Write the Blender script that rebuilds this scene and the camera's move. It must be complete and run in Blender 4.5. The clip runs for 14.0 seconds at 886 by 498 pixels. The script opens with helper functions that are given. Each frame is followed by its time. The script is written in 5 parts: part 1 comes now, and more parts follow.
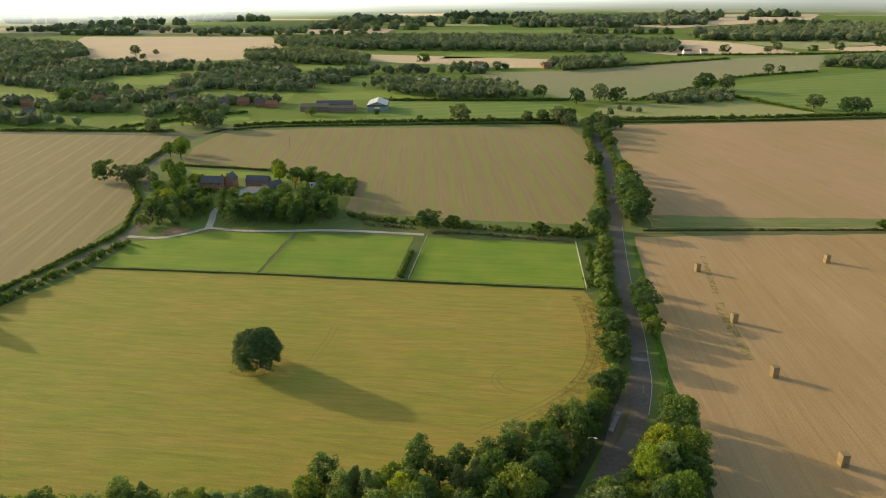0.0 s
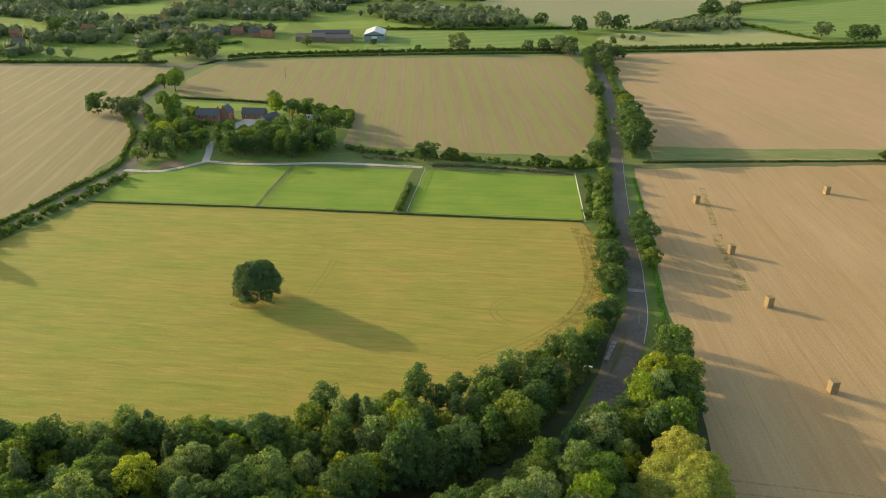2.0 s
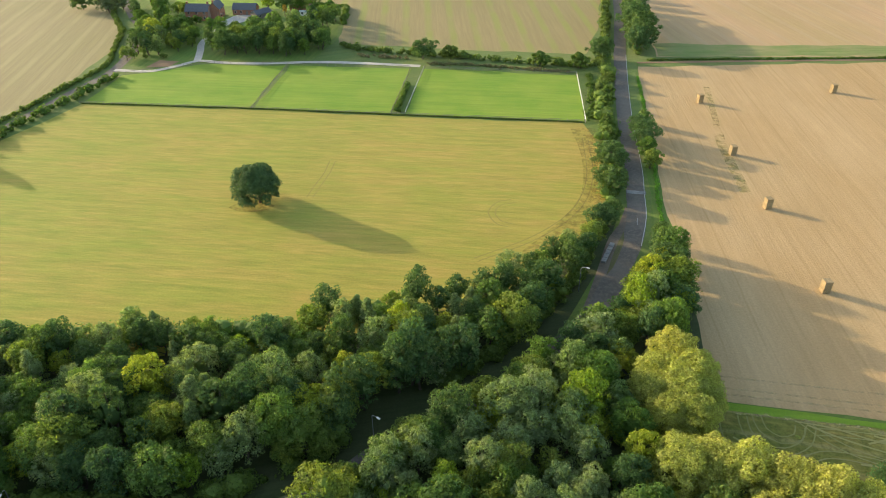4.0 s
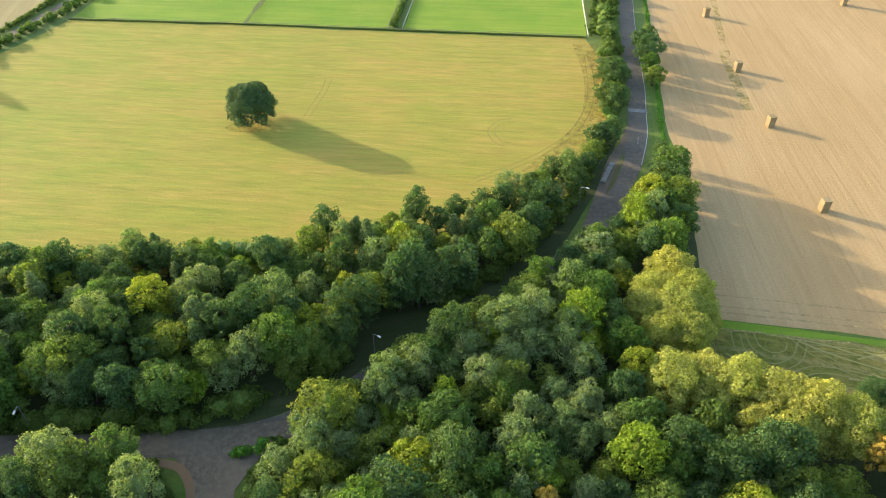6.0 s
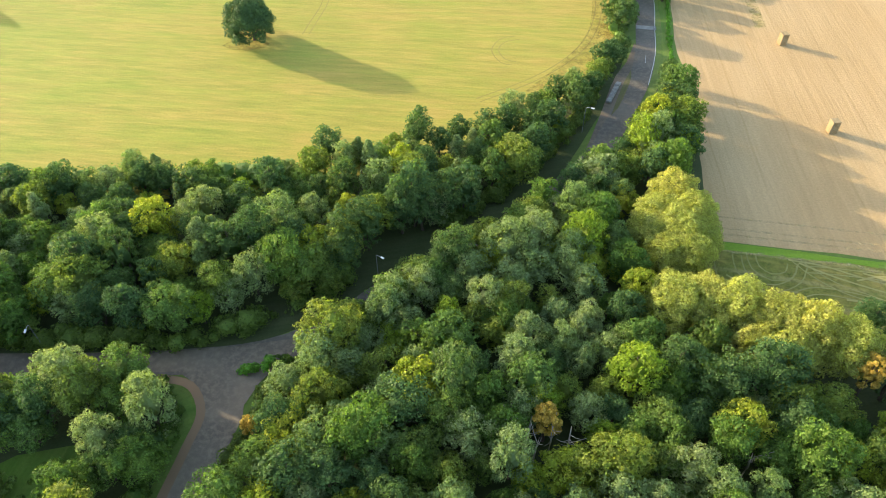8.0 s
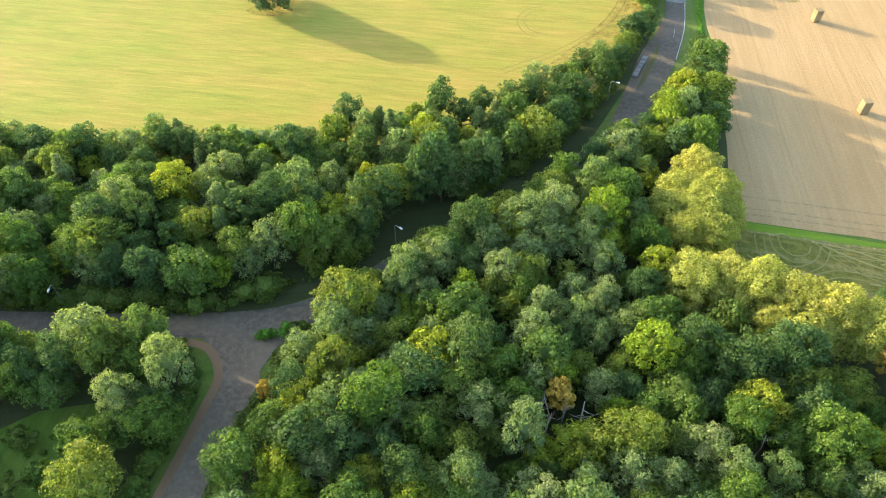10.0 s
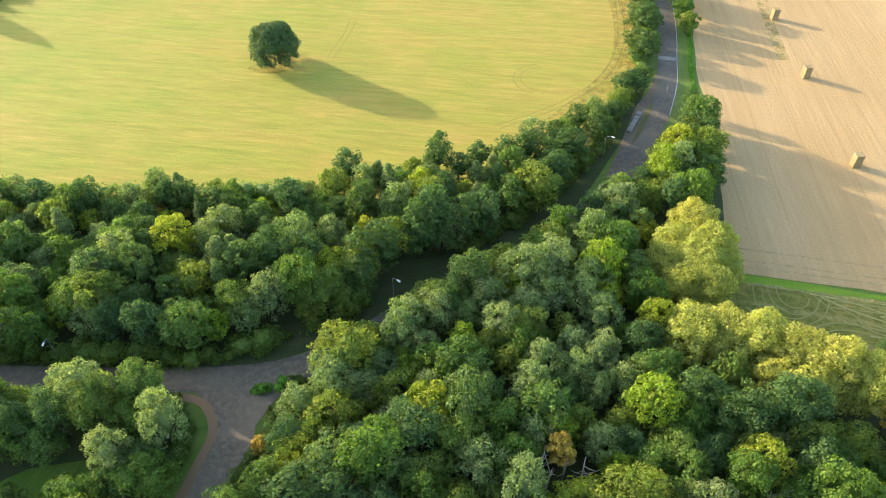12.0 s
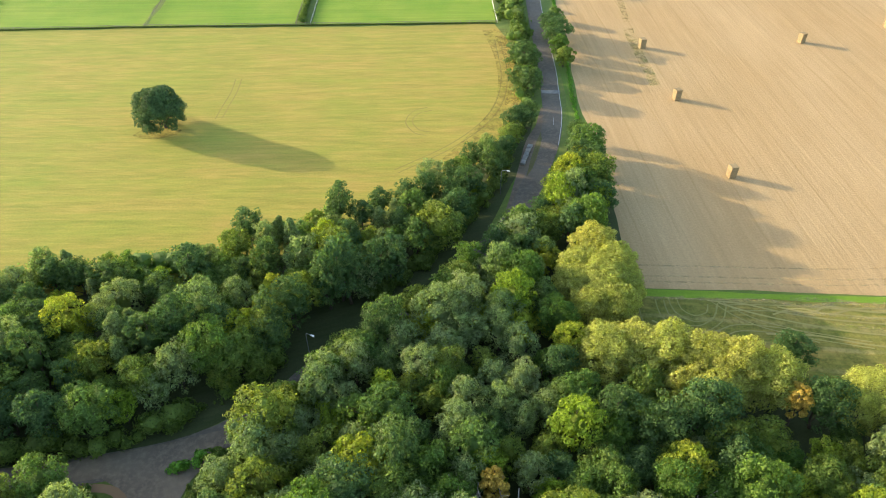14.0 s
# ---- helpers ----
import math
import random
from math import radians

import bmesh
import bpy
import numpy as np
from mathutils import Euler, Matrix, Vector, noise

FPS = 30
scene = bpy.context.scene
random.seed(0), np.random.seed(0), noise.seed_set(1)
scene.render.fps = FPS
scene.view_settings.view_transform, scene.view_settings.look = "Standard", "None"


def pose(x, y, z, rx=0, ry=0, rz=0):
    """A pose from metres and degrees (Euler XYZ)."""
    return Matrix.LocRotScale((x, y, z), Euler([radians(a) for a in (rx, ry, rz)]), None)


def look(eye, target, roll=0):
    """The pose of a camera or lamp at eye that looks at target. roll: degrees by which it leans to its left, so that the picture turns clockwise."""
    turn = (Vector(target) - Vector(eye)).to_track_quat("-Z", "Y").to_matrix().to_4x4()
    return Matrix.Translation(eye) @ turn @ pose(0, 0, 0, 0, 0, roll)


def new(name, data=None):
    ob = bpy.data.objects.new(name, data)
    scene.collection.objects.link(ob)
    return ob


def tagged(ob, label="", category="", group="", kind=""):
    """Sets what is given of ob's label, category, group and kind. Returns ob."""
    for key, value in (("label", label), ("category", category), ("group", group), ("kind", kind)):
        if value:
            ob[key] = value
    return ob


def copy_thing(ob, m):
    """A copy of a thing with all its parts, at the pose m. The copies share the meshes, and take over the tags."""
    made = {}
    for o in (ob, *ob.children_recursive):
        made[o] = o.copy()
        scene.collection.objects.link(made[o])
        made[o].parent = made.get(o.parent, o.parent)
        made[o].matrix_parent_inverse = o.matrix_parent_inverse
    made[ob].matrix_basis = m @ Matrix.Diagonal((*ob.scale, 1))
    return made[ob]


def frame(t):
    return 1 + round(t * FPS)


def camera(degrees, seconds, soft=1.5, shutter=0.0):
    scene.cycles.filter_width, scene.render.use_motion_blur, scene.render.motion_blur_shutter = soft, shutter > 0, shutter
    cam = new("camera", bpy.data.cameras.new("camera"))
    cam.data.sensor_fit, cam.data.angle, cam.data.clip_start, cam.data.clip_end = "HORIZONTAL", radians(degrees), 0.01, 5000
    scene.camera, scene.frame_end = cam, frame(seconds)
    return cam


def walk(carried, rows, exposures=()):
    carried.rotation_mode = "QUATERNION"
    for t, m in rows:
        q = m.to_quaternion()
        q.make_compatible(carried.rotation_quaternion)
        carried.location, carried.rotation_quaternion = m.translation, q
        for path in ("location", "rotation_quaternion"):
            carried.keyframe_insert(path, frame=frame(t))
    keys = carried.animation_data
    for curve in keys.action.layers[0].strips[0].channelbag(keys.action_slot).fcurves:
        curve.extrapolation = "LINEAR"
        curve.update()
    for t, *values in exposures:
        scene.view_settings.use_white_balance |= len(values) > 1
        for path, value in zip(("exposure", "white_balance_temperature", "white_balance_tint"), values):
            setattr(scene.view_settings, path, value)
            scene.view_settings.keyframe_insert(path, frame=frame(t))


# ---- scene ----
cam = camera(63.8, 14.0, soft=0.95)
# seconds, yaw to the left, pitch, roll, and a slight drift of the hovering drone
PATH = [
    (0.0, 0.0, -20.37, 0.0, 0.0, 0.0, 110.0),
    (0.5, -0.01, -20.64, -0.05, 0.14, -0.08, 109.85),
    (1.0, 0.0, -21.65, -0.1, 0.29, -0.15, 109.7),
    (1.5, 0.02, -23.49, -0.16, 0.5, -0.12, 109.6),
    (2.0, 0.0, -25.69, -0.19, 0.5, -0.15, 109.56),
    (2.5, -0.02, -27.84, -0.23, 0.5, -0.1, 109.58),
    (3.0, -0.03, -30.01, -0.27, 0.53, 0.05, 109.65),
    (3.2, -0.03, -30.80, -0.29, 0.53, 0.07, 109.67),
    (4.2, -0.04, -34.28, -0.4, 0.53, 0.15, 109.85),
    (5.5, -0.05, -38.50, -0.52, 0.52, 0.2, 110.0),
    (6.0, -0.06, -40.08, -0.58, 0.53, 0.18, 110.08),
    (6.5, -0.07, -41.59, -0.62, 0.53, 0.12, 110.08),
    (7.0, -0.06, -43.11, -0.7, 0.57, 0.12, 110.02),
    (7.5, -0.03, -44.68, -0.77, 0.55, 0.08, 109.96),
    (8.0, 0.3, -46.30, -0.77, 0.45, 0.12, 109.87),
    (8.2, 1.35, -46.92, -0.78, 0.45, 0.14, 109.84),
    (8.6, 2.5, -48.05, -0.8, 0.48, 0.16, 109.75),
    (9.2, 2.62, -49.2, -0.82, 0.52, 0.17, 109.68),
    (9.7, 2.6, -48.95, -0.83, 0.55, 0.17, 109.62),
    (10.3, 2.58, -47.80, -0.83, 0.57, 0.16, 109.56),
    (10.5, 2.57, -47.28, -0.82, 0.57, 0.14, 109.54),
    (11.0, 2.47, -46.09, -0.77, 0.55, 0.06, 109.45),
    (11.5, 2.44, -45.16, -0.75, 0.55, 0.08, 109.52),
    (12.0, 2.29, -44.21, -0.72, 0.6, 0.1, 109.55),
    (12.5, 1.02, -43.26, -0.68, 0.7, 0.12, 109.57),
    (13.0, -1.67, -42.29, -0.61, 0.8, 0.08, 109.56),
    (13.5, -4.53, -41.29, -0.48, 0.74, 0.02, 109.5),
    (14.0, -7.59, -40.74, -0.38, 0.75, 0.02, 109.6),
]
EXPOSURES = [(0.0, 0.7, 7950, 9), (0.5, 0.72, 7950, 9), (1.0, 0.84, 7850, 9), (2.0, 1.1, 7600, 8), (3.0, 1.35, 7300, 8), (5.5, 1.78, 6950, 8), (6.5, 1.89, 6850, 8),
             (7.5, 2.06, 6850, 8), (8.2, 2.16, 6850, 8), (10.5, 2.29, 6850, 8), (12.0, 2.16, 6850, 8), (13.0, 1.99, 6850, 8), (14.0, 1.88, 6850, 8)]
walk(cam, [(t, pose(x, y, z) @ pose(0, 0, 0, 0, 0, yaw) @ pose(0, 0, 0, 90 + pitch) @ pose(0, 0, 0, 0, 0, roll))
           for t, yaw, pitch, roll, x, y, z in PATH], EXPOSURES)

# ---- light: a low, hazy late-afternoon sun ahead of the camera and to its left ----
SUN_EL, SUN_AZ = radians(13.4), radians(-59.7)
world = bpy.data.worlds.new("sky")
scene.world = world
world.use_nodes = True
sky = world.node_tree.nodes.new("ShaderNodeTexSky")
sky.sky_type = "NISHITA"
sky.sun_disc = False
sky.sun_elevation, sky.sun_rotation = SUN_EL, SUN_AZ % (2 * math.pi)
sky.air_density, sky.dust_density, sky.ozone_density = 1.0, 1.5, 1.0
back = world.node_tree.nodes["Background"]
back.inputs["Strength"].default_value = 0.15
world.node_tree.links.new(sky.outputs[0], back.inputs["Color"])
sun_data = bpy.data.lights.new("sun", "SUN")
sun_data.energy, sun_data.angle, sun_data.color = 2.4, radians(0.6), (1.0, 0.85, 0.60)
sun = new("sun", sun_data)
to_sun = Vector((math.sin(SUN_AZ) * math.cos(SUN_EL), math.cos(SUN_AZ) * math.cos(SUN_EL), math.sin(SUN_EL)))
sun.matrix_world = look(to_sun * 300, (0, 0, 0))


# ---- materials ----
class Nodes:
    """A few shorthands for one material's node tree."""

    def __init__(self, name):
        self.mat = bpy.data.materials.new(name)
        self.mat.use_nodes = True
        self.tree = self.mat.node_tree
        self.bsdf = self.tree.nodes["Principled BSDF"]
        self.out = self.tree.nodes["Material Output"]

    def link(self, a, b):
        self.tree.links.new(a, b)

    def put(self, socket, value):
        if hasattr(value, "is_linked"):
            self.link(value, socket)
        elif isinstance(value, (tuple, list)) and len(value) == 3 and socket.type == "RGBA":
            socket.default_value = (*value, 1)
        else:
            socket.default_value = value

    def math(self, op, a, b=0.0, c=0.0):
        n = self.tree.nodes.new("ShaderNodeMath")
        n.operation = op
        for s, v in zip(n.inputs, (a, b, c)):
            self.put(s, v)
        return n.outputs[0]

    def noise(self, scale, vector=None, detail=3.0, rough=0.55):
        n = self.tree.nodes.new("ShaderNodeTexNoise")
        n.inputs["Scale"].default_value, n.inputs["Detail"].default_value, n.inputs["Roughness"].default_value = scale, detail, rough
        if vector is not None:
            self.link(vector, n.inputs["Vector"])
        return n.outputs["Fac"]

    def place(self, turn=0.0, scale=(1, 1, 1)):
        g = self.tree.nodes.new("ShaderNodeNewGeometry")
        first = self.tree.nodes.new("ShaderNodeMapping")
        first.inputs["Rotation"].default_value = (0, 0, -turn)
        self.link(g.outputs["Position"], first.inputs["Vector"])
        if scale == (1, 1, 1):
            return first.outputs[0]
        second = self.tree.nodes.new("ShaderNodeMapping")
        second.inputs["Scale"].default_value = scale
        self.link(first.outputs[0], second.inputs["Vector"])
        return second.outputs[0]

    def island(self):
        return self.tree.nodes.new("ShaderNodeNewGeometry").outputs["Random Per Island"]

    def each(self):
        return self.tree.nodes.new("ShaderNodeObjectInfo").outputs["Random"]

    def steps(self, fac, low, high):
        """0 below low, 1 over high."""
        n = self.tree.nodes.new("ShaderNodeMapRange")
        self.put(n.inputs[0], fac)
        n.inputs[1].default_value, n.inputs[2].default_value = low, high
        return n.outputs[0]

    def mix(self, fac, a, b, kind="MIX"):
        n = self.tree.nodes.new("ShaderNodeMix")
        n.data_type, n.blend_type = "RGBA", kind
        self.put(n.inputs[0], fac)
        self.put(n.inputs[6], a)
        self.put(n.inputs[7], b)
        return n.outputs[2]

    def ramp(self, fac, stops):
        n = self.tree.nodes.new("ShaderNodeValToRGB")
        self.link(fac, n.inputs[0])
        els = n.color_ramp.elements
        while len(els) < len(stops):
            els.new(0.5)
        for e, (p, c) in zip(els, stops):
            e.position, e.color = p, (*c, 1)
        return n.outputs[0]

    def finish(self, color, rough=0.85, bump=None, depth=0.05, spec=0.3, metal=0.0, sheen=0.0):
        self.put(self.bsdf.inputs["Base Color"], color)
        self.put(self.bsdf.inputs["Roughness"], rough)
        self.bsdf.inputs["Specular IOR Level"].default_value = spec
        self.bsdf.inputs["Metallic"].default_value = metal
        if sheen:
            self.bsdf.inputs["Sheen Weight"].default_value = sheen
            self.bsdf.inputs["Sheen Roughness"].default_value = 0.6
        if bump is not None:
            b = self.tree.nodes.new("ShaderNodeBump")
            b.inputs["Distance"].default_value = depth
            self.link(bump, b.inputs["Height"])
            self.link(b.outputs[0], self.bsdf.inputs["Normal"])
        return self.mat


def shade(c, k):
    return tuple(min(1.0, v * k) for v in c)


def field_material(name, base, patch, turn=0.0, fine=1.6, streak=0.35, patch_size=0.018, line=None, gap=12.0, wide=0.2, sheen=0.03, strong=0.9, stretch=0.45, dry=None, run=1.0):
    """A field: large patches, streaks along the rows (turn: their direction from +x), and tramlines every gap metres."""
    n = Nodes(name)
    big = n.steps(n.noise(patch_size, n.place(turn, (stretch, 1, 1)), 5, 0.65), 0.36, 0.66)
    if dry:
        # drier towards the east
        way = n.tree.nodes.new("ShaderNodeSeparateXYZ")
        n.link(n.place(), way.inputs[0])
        big = n.math("ADD", n.math("MULTIPLY", big, 0.75), n.math("MULTIPLY", n.steps(way.outputs[0], *dry), 0.4))
    col = n.mix(big, base, patch)
    rows = n.noise(1.0, n.place(turn, (0.018 * run, 0.55, 1)), 3, 0.65)
    col = n.mix(n.steps(rows, 0.35, 0.65), n.mix(streak, col, shade(base, 0.62)), n.mix(streak * 0.6, col, shade(patch, 1.25)))
    thin = n.noise(1.0, n.place(turn, (0.05 * run, fine, 1)), 2, 0.6)
    col = n.mix(n.steps(thin, 0.4, 0.62), n.mix(streak * 0.55, col, shade(base, 0.6)), col)
    if line:
        sep = n.tree.nodes.new("ShaderNodeSeparateXYZ")
        n.link(n.place(turn), sep.inputs[0])
        wob = n.math("MULTIPLY", n.noise(0.03, n.place()), 2.5)
        across = n.math("FRACT", n.math("DIVIDE", n.math("ADD", sep.outputs[1], wob), gap))
        tri = n.math("ABSOLUTE", n.math("SUBTRACT", across, 0.5))
        band = n.math("MULTIPLY", n.steps(tri, wide, wide * 0.35), n.steps(n.noise(0.03, n.place(), 4), 0.25, 0.55))
        col = n.mix(n.math("MULTIPLY", band, strong), col, line)
    grain = n.noise(1.8, n.place(), 3, 0.7)
    col = n.mix(n.steps(grain, 0.3, 0.7), shade_node(n, col, 0.8), col)
    return n.finish(col, 0.85, n.math("ADD", grain, thin), 0.1, 0.16, sheen=sheen)


def shade_node(n, col, k):
    return n.mix(1.0, col, (k, k, k), "MULTIPLY")


STRAW = field_material("straw_stubble", (0.47, 0.305, 0.14), (0.55, 0.38, 0.20), radians(86), 1.1, 0.17, 0.02, (0.36, 0.23, 0.10), 10.0, 0.035, sheen=0.0, strong=0.38)
STRAW_N = field_material("pale_stubble", (0.56, 0.365, 0.21), (0.45, 0.33, 0.15), radians(98), 1.0, 0.26, 0.016, (0.48, 0.36, 0.22), 14, 0.15, sheen=0.0, strong=0.35)
TILLED = field_material("regrowing_stubble", (0.34, 0.26, 0.115), (0.28, 0.225, 0.09), radians(92), 1.0, 0.28, 0.014, (0.255, 0.275, 0.06), 12, 0.22, strong=0.75)
STRAW_W = field_material("harvested_stubble", (0.33, 0.265, 0.13), (0.28, 0.24, 0.10), radians(97), 1.0, 0.28, 0.014, (0.38, 0.32, 0.15), 12, 0.16, strong=0.5)
MEADOW = field_material("cut_meadow", (0.26, 0.305, 0.037), (0.45, 0.315, 0.075), radians(-7), 1.3, 0.36, 0.06, (0.30, 0.34, 0.045), 7.0, 0.2, strong=0.25, stretch=0.5, dry=(-110.0, 70.0), run=3.5)
PADDOCK = field_material("paddock_grass", (0.16, 0.295, 0.018), (0.25, 0.34, 0.035), radians(-7), 1.2, 0.25, 0.06, stretch=0.8)
PASTURE = field_material("rough_pasture", (0.23, 0.29, 0.045), (0.29, 0.28, 0.07), radians(10), 1.2, 0.2, 0.03, sheen=0.1)
FARGREEN = field_material("green_crop", (0.17, 0.30, 0.06), (0.23, 0.32, 0.075), radians(14), 0.5, 0.3, 0.01, (0.27, 0.32, 0.085), 18, 0.25, sheen=0.0)
# sheen on the far stubble and fallow pales them in place of haze
FARSTRAW = field_material("distant_stubble", (0.54, 0.35, 0.16), (0.45, 0.32, 0.15), radians(20), 0.6, 0.2, 0.008, sheen=0.2)
FARBROWN = field_material("weedy_fallow", (0.165, 0.225, 0.055), (0.215, 0.195, 0.07), radians(40), 0.6, 0.3, 0.008, sheen=0.1)
GRASS = field_material("rough_grass", (0.10, 0.18, 0.025), (0.17, 0.20, 0.045), 0.4, 1.0, 0.3, 0.04, sheen=0.05)
FARLAND = field_material("far_grassland", (0.135, 0.25, 0.03), (0.22, 0.265, 0.05), 0.4, 0.4, 0.3, 0.008, sheen=0.0)
VERGE = field_material("lush_verge_grass", (0.10, 0.20, 0.022), (0.18, 0.22, 0.045), 1.4, 1.0, 0.35, 0.09)
HEADLAND = field_material("patchy_headland_grass", (0.14, 0.24, 0.04), (0.33, 0.28, 0.12), 0.0, 1.0, 0.3, 0.07)
AFTERMATH = field_material("mown_rough_grass", (0.16, 0.195, 0.028), (0.42, 0.29, 0.085), radians(-14), 0.8, 0.5, 0.09, (0.45, 0.35, 0.15), 6, 0.14, strong=0.6, stretch=0.5)
DRYVERGE = field_material("dry_verge_weeds", (0.12, 0.125, 0.04), (0.20, 0.155, 0.08), 1.1, 1.0, 0.3, 0.3)
MOWMARK = field_material("flattened_pale_grass", (0.30, 0.27, 0.095), (0.34, 0.28, 0.12), 0.3, 1.0, 0.3, 0.15)
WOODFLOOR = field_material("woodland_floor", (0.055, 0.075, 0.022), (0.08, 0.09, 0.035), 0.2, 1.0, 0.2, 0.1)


def sparse(name, color, size):
    """Scattered tufts with the bare soil showing between them."""
    n = Nodes(name)
    f = n.noise(size, n.place(), 5, 0.75)
    n.finish(n.mix(f, shade(color, 0.6), shade(color, 1.3)), 0.9, spec=0.15)
    tr = n.tree.nodes.new("ShaderNodeBsdfTransparent")
    mx = n.tree.nodes.new("ShaderNodeMixShader")
    n.link(n.math("MULTIPLY", n.steps(f, 0.42, 0.7), 0.6), mx.inputs[0])
    n.link(tr.outputs[0], mx.inputs[1])
    n.link(n.bsdf.outputs[0], mx.inputs[2])
    n.link(mx.outputs[0], n.out.inputs["Surface"])
    return n.mat


TUFTS = sparse("green_regrowth_tufts", (0.20, 0.25, 0.04), 0.4)
PALEHAY = sparse("scattered_pale_hay", (0.62, 0.48, 0.22), 0.6)
WEAR = sparse("worn_brown_grass", (0.35, 0.255, 0.07), 0.35)


def asphalt(name, base, worn):
    n = Nodes(name)
    col = n.mix(n.steps(n.noise(0.12, n.place(), 4), 0.4, 0.65), base, worn)
    col = n.mix(n.steps(n.noise(0.9, n.place(), 3, 0.7), 0.45, 0.7), col, shade(worn, 1.2))
    grain = n.noise(25, n.place(), 2)
    return n.finish(n.mix(n.steps(grain, 0.3, 0.7), shade_node(n, col, 0.8), col), 0.75, grain, 0.01, 0.4)


ASPHALT = asphalt("grey_asphalt", (0.115, 0.094, 0.074), (0.155, 0.128, 0.10))
DUSTY = asphalt("dusty_asphalt", (0.125, 0.095, 0.07), (0.175, 0.13, 0.09))
WORN = asphalt("worn_asphalt", (0.14, 0.108, 0.078), (0.20, 0.155, 0.11))
GRAVEL = asphalt("pale_gravel", (0.42, 0.39, 0.34), (0.52, 0.48, 0.42))
CONCRETE = asphalt("concrete", (0.20, 0.19, 0.18), (0.28, 0.27, 0.25))


def plain(name, color, rough=0.7, grain=4.0, amount=0.7, metal=0.0, spec=0.4):
    n = Nodes(name)
    g = n.noise(grain, None, 4, 0.65)
    col = n.mix(n.steps(g, 0.3, 0.7), shade(color, amount), color)
    col = n.mix(n.math("MULTIPLY", n.each(), 0.25), col, shade(color, 1.15))
    return n.finish(col, rough, g, 0.01, spec, metal)


def brickwork(name, color, mortar):
    n = Nodes(name)
    b = n.tree.nodes.new("ShaderNodeTexBrick")
    n.put(b.inputs["Color1"], color), n.put(b.inputs["Color2"], shade(color, 0.7)), n.put(b.inputs["Mortar"], mortar)
    b.inputs["Scale"].default_value = 4.4
    t = n.tree.nodes.new("ShaderNodeTexCoord")
    n.link(t.outputs["Object"], b.inputs["Vector"])
    col = n.mix(n.steps(n.noise(0.7, None, 4), 0.4, 0.7), b.outputs[0], shade(color, 0.65))
    return n.finish(col, 0.9)


def rooftiles(name, color):
    n = Nodes(name)
    w = n.noise(1.0, n.place(0, (2.5, 2.5, 9)), 3)
    col = n.mix(n.steps(w, 0.35, 0.65), shade(color, 0.7), color)
    col = n.mix(n.steps(n.noise(0.5, None, 4), 0.5, 0.75), col, shade((0.2, 0.19, 0.13), 1))
    return n.finish(col, 0.8, w, 0.03)


BRICK = brickwork("red_brick", (0.42, 0.19, 0.12), (0.3, 0.26, 0.22))
SLATE = rooftiles("slate_roof", (0.13, 0.135, 0.15))
PANTILE = rooftiles("clay_pantiles", (0.33, 0.16, 0.10))
RENDERED = plain("white_render", (0.75, 0.73, 0.68))
TIMBER = plain("weathered_timber", (0.22, 0.19, 0.15))
WHITEWOOD = plain("white_painted_wood", (0.78, 0.77, 0.72))
WHITELINE = plain("worn_white_paint", (0.5, 0.49, 0.46), 0.8, 2.0, 0.5)
CLADDING = plain("blue_grey_cladding", (0.22, 0.29, 0.33), 0.5)
CLAD_DARK = plain("dark_green_cladding", (0.06, 0.09, 0.08), 0.5)
SHEETROOF = plain("pale_sheet_roof", (0.62, 0.64, 0.66), 0.45)
OLDROOF = plain("brown_sheet_roof", (0.17, 0.14, 0.12), 0.8)
STEEL = plain("galvanised_steel", (0.45, 0.46, 0.47), 0.45, 8, 0.8, 0.7)
# galvanised steel with the pole's shade put into its colour
STEEL_SHADED = plain("shaded_galvanised_steel", (0.13, 0.135, 0.13), 0.6, 8, 0.8)
GLASSY = plain("window_glass", (0.03, 0.035, 0.04), 0.08, 4, 0.9, 0.0, 0.6)
BARK = plain("brown_bark", (0.12, 0.09, 0.065), 0.95, 6, 0.5)
DEADWOOD = plain("bleached_dead_wood", (0.42, 0.37, 0.31), 0.9, 6, 0.6)
PAINT = plain("silver_car_paint", (0.5, 0.51, 0.53), 0.3, 4, 0.9)
RUBBER = plain("black_rubber", (0.03, 0.03, 0.03), 0.9)
LAMPGLASS = plain("lamp_glass", (0.7, 0.7, 0.68), 0.3)
TRODDEN = plain("pale_trodden_grass", (0.31, 0.265, 0.10), 0.95, 1.5, 0.7)
TRACKED = plain("flattened_meadow_grass", (0.26, 0.22, 0.05), 0.95, 1.5, 0.8)
MUD = plain("bare_earth", (0.28, 0.175, 0.10), 0.95, 0.5)


def straw_bale():
    n = Nodes("baled_straw")
    t = n.tree.nodes.new("ShaderNodeTexCoord")
    m = n.tree.nodes.new("ShaderNodeMapping")
    m.inputs["Scale"].default_value = (2, 2, 14)
    n.link(t.outputs["Object"], m.inputs["Vector"])
    f = n.noise(3.0, m.outputs[0], 4, 0.7)
    col = n.mix(n.steps(f, 0.3, 0.7), (0.22, 0.155, 0.08), (0.38, 0.28, 0.15))
    return n.finish(n.mix(n.math("MULTIPLY", n.each(), 0.4), col, (0.34, 0.26, 0.15)), 0.95, f, 0.06)


BALE = straw_bale()


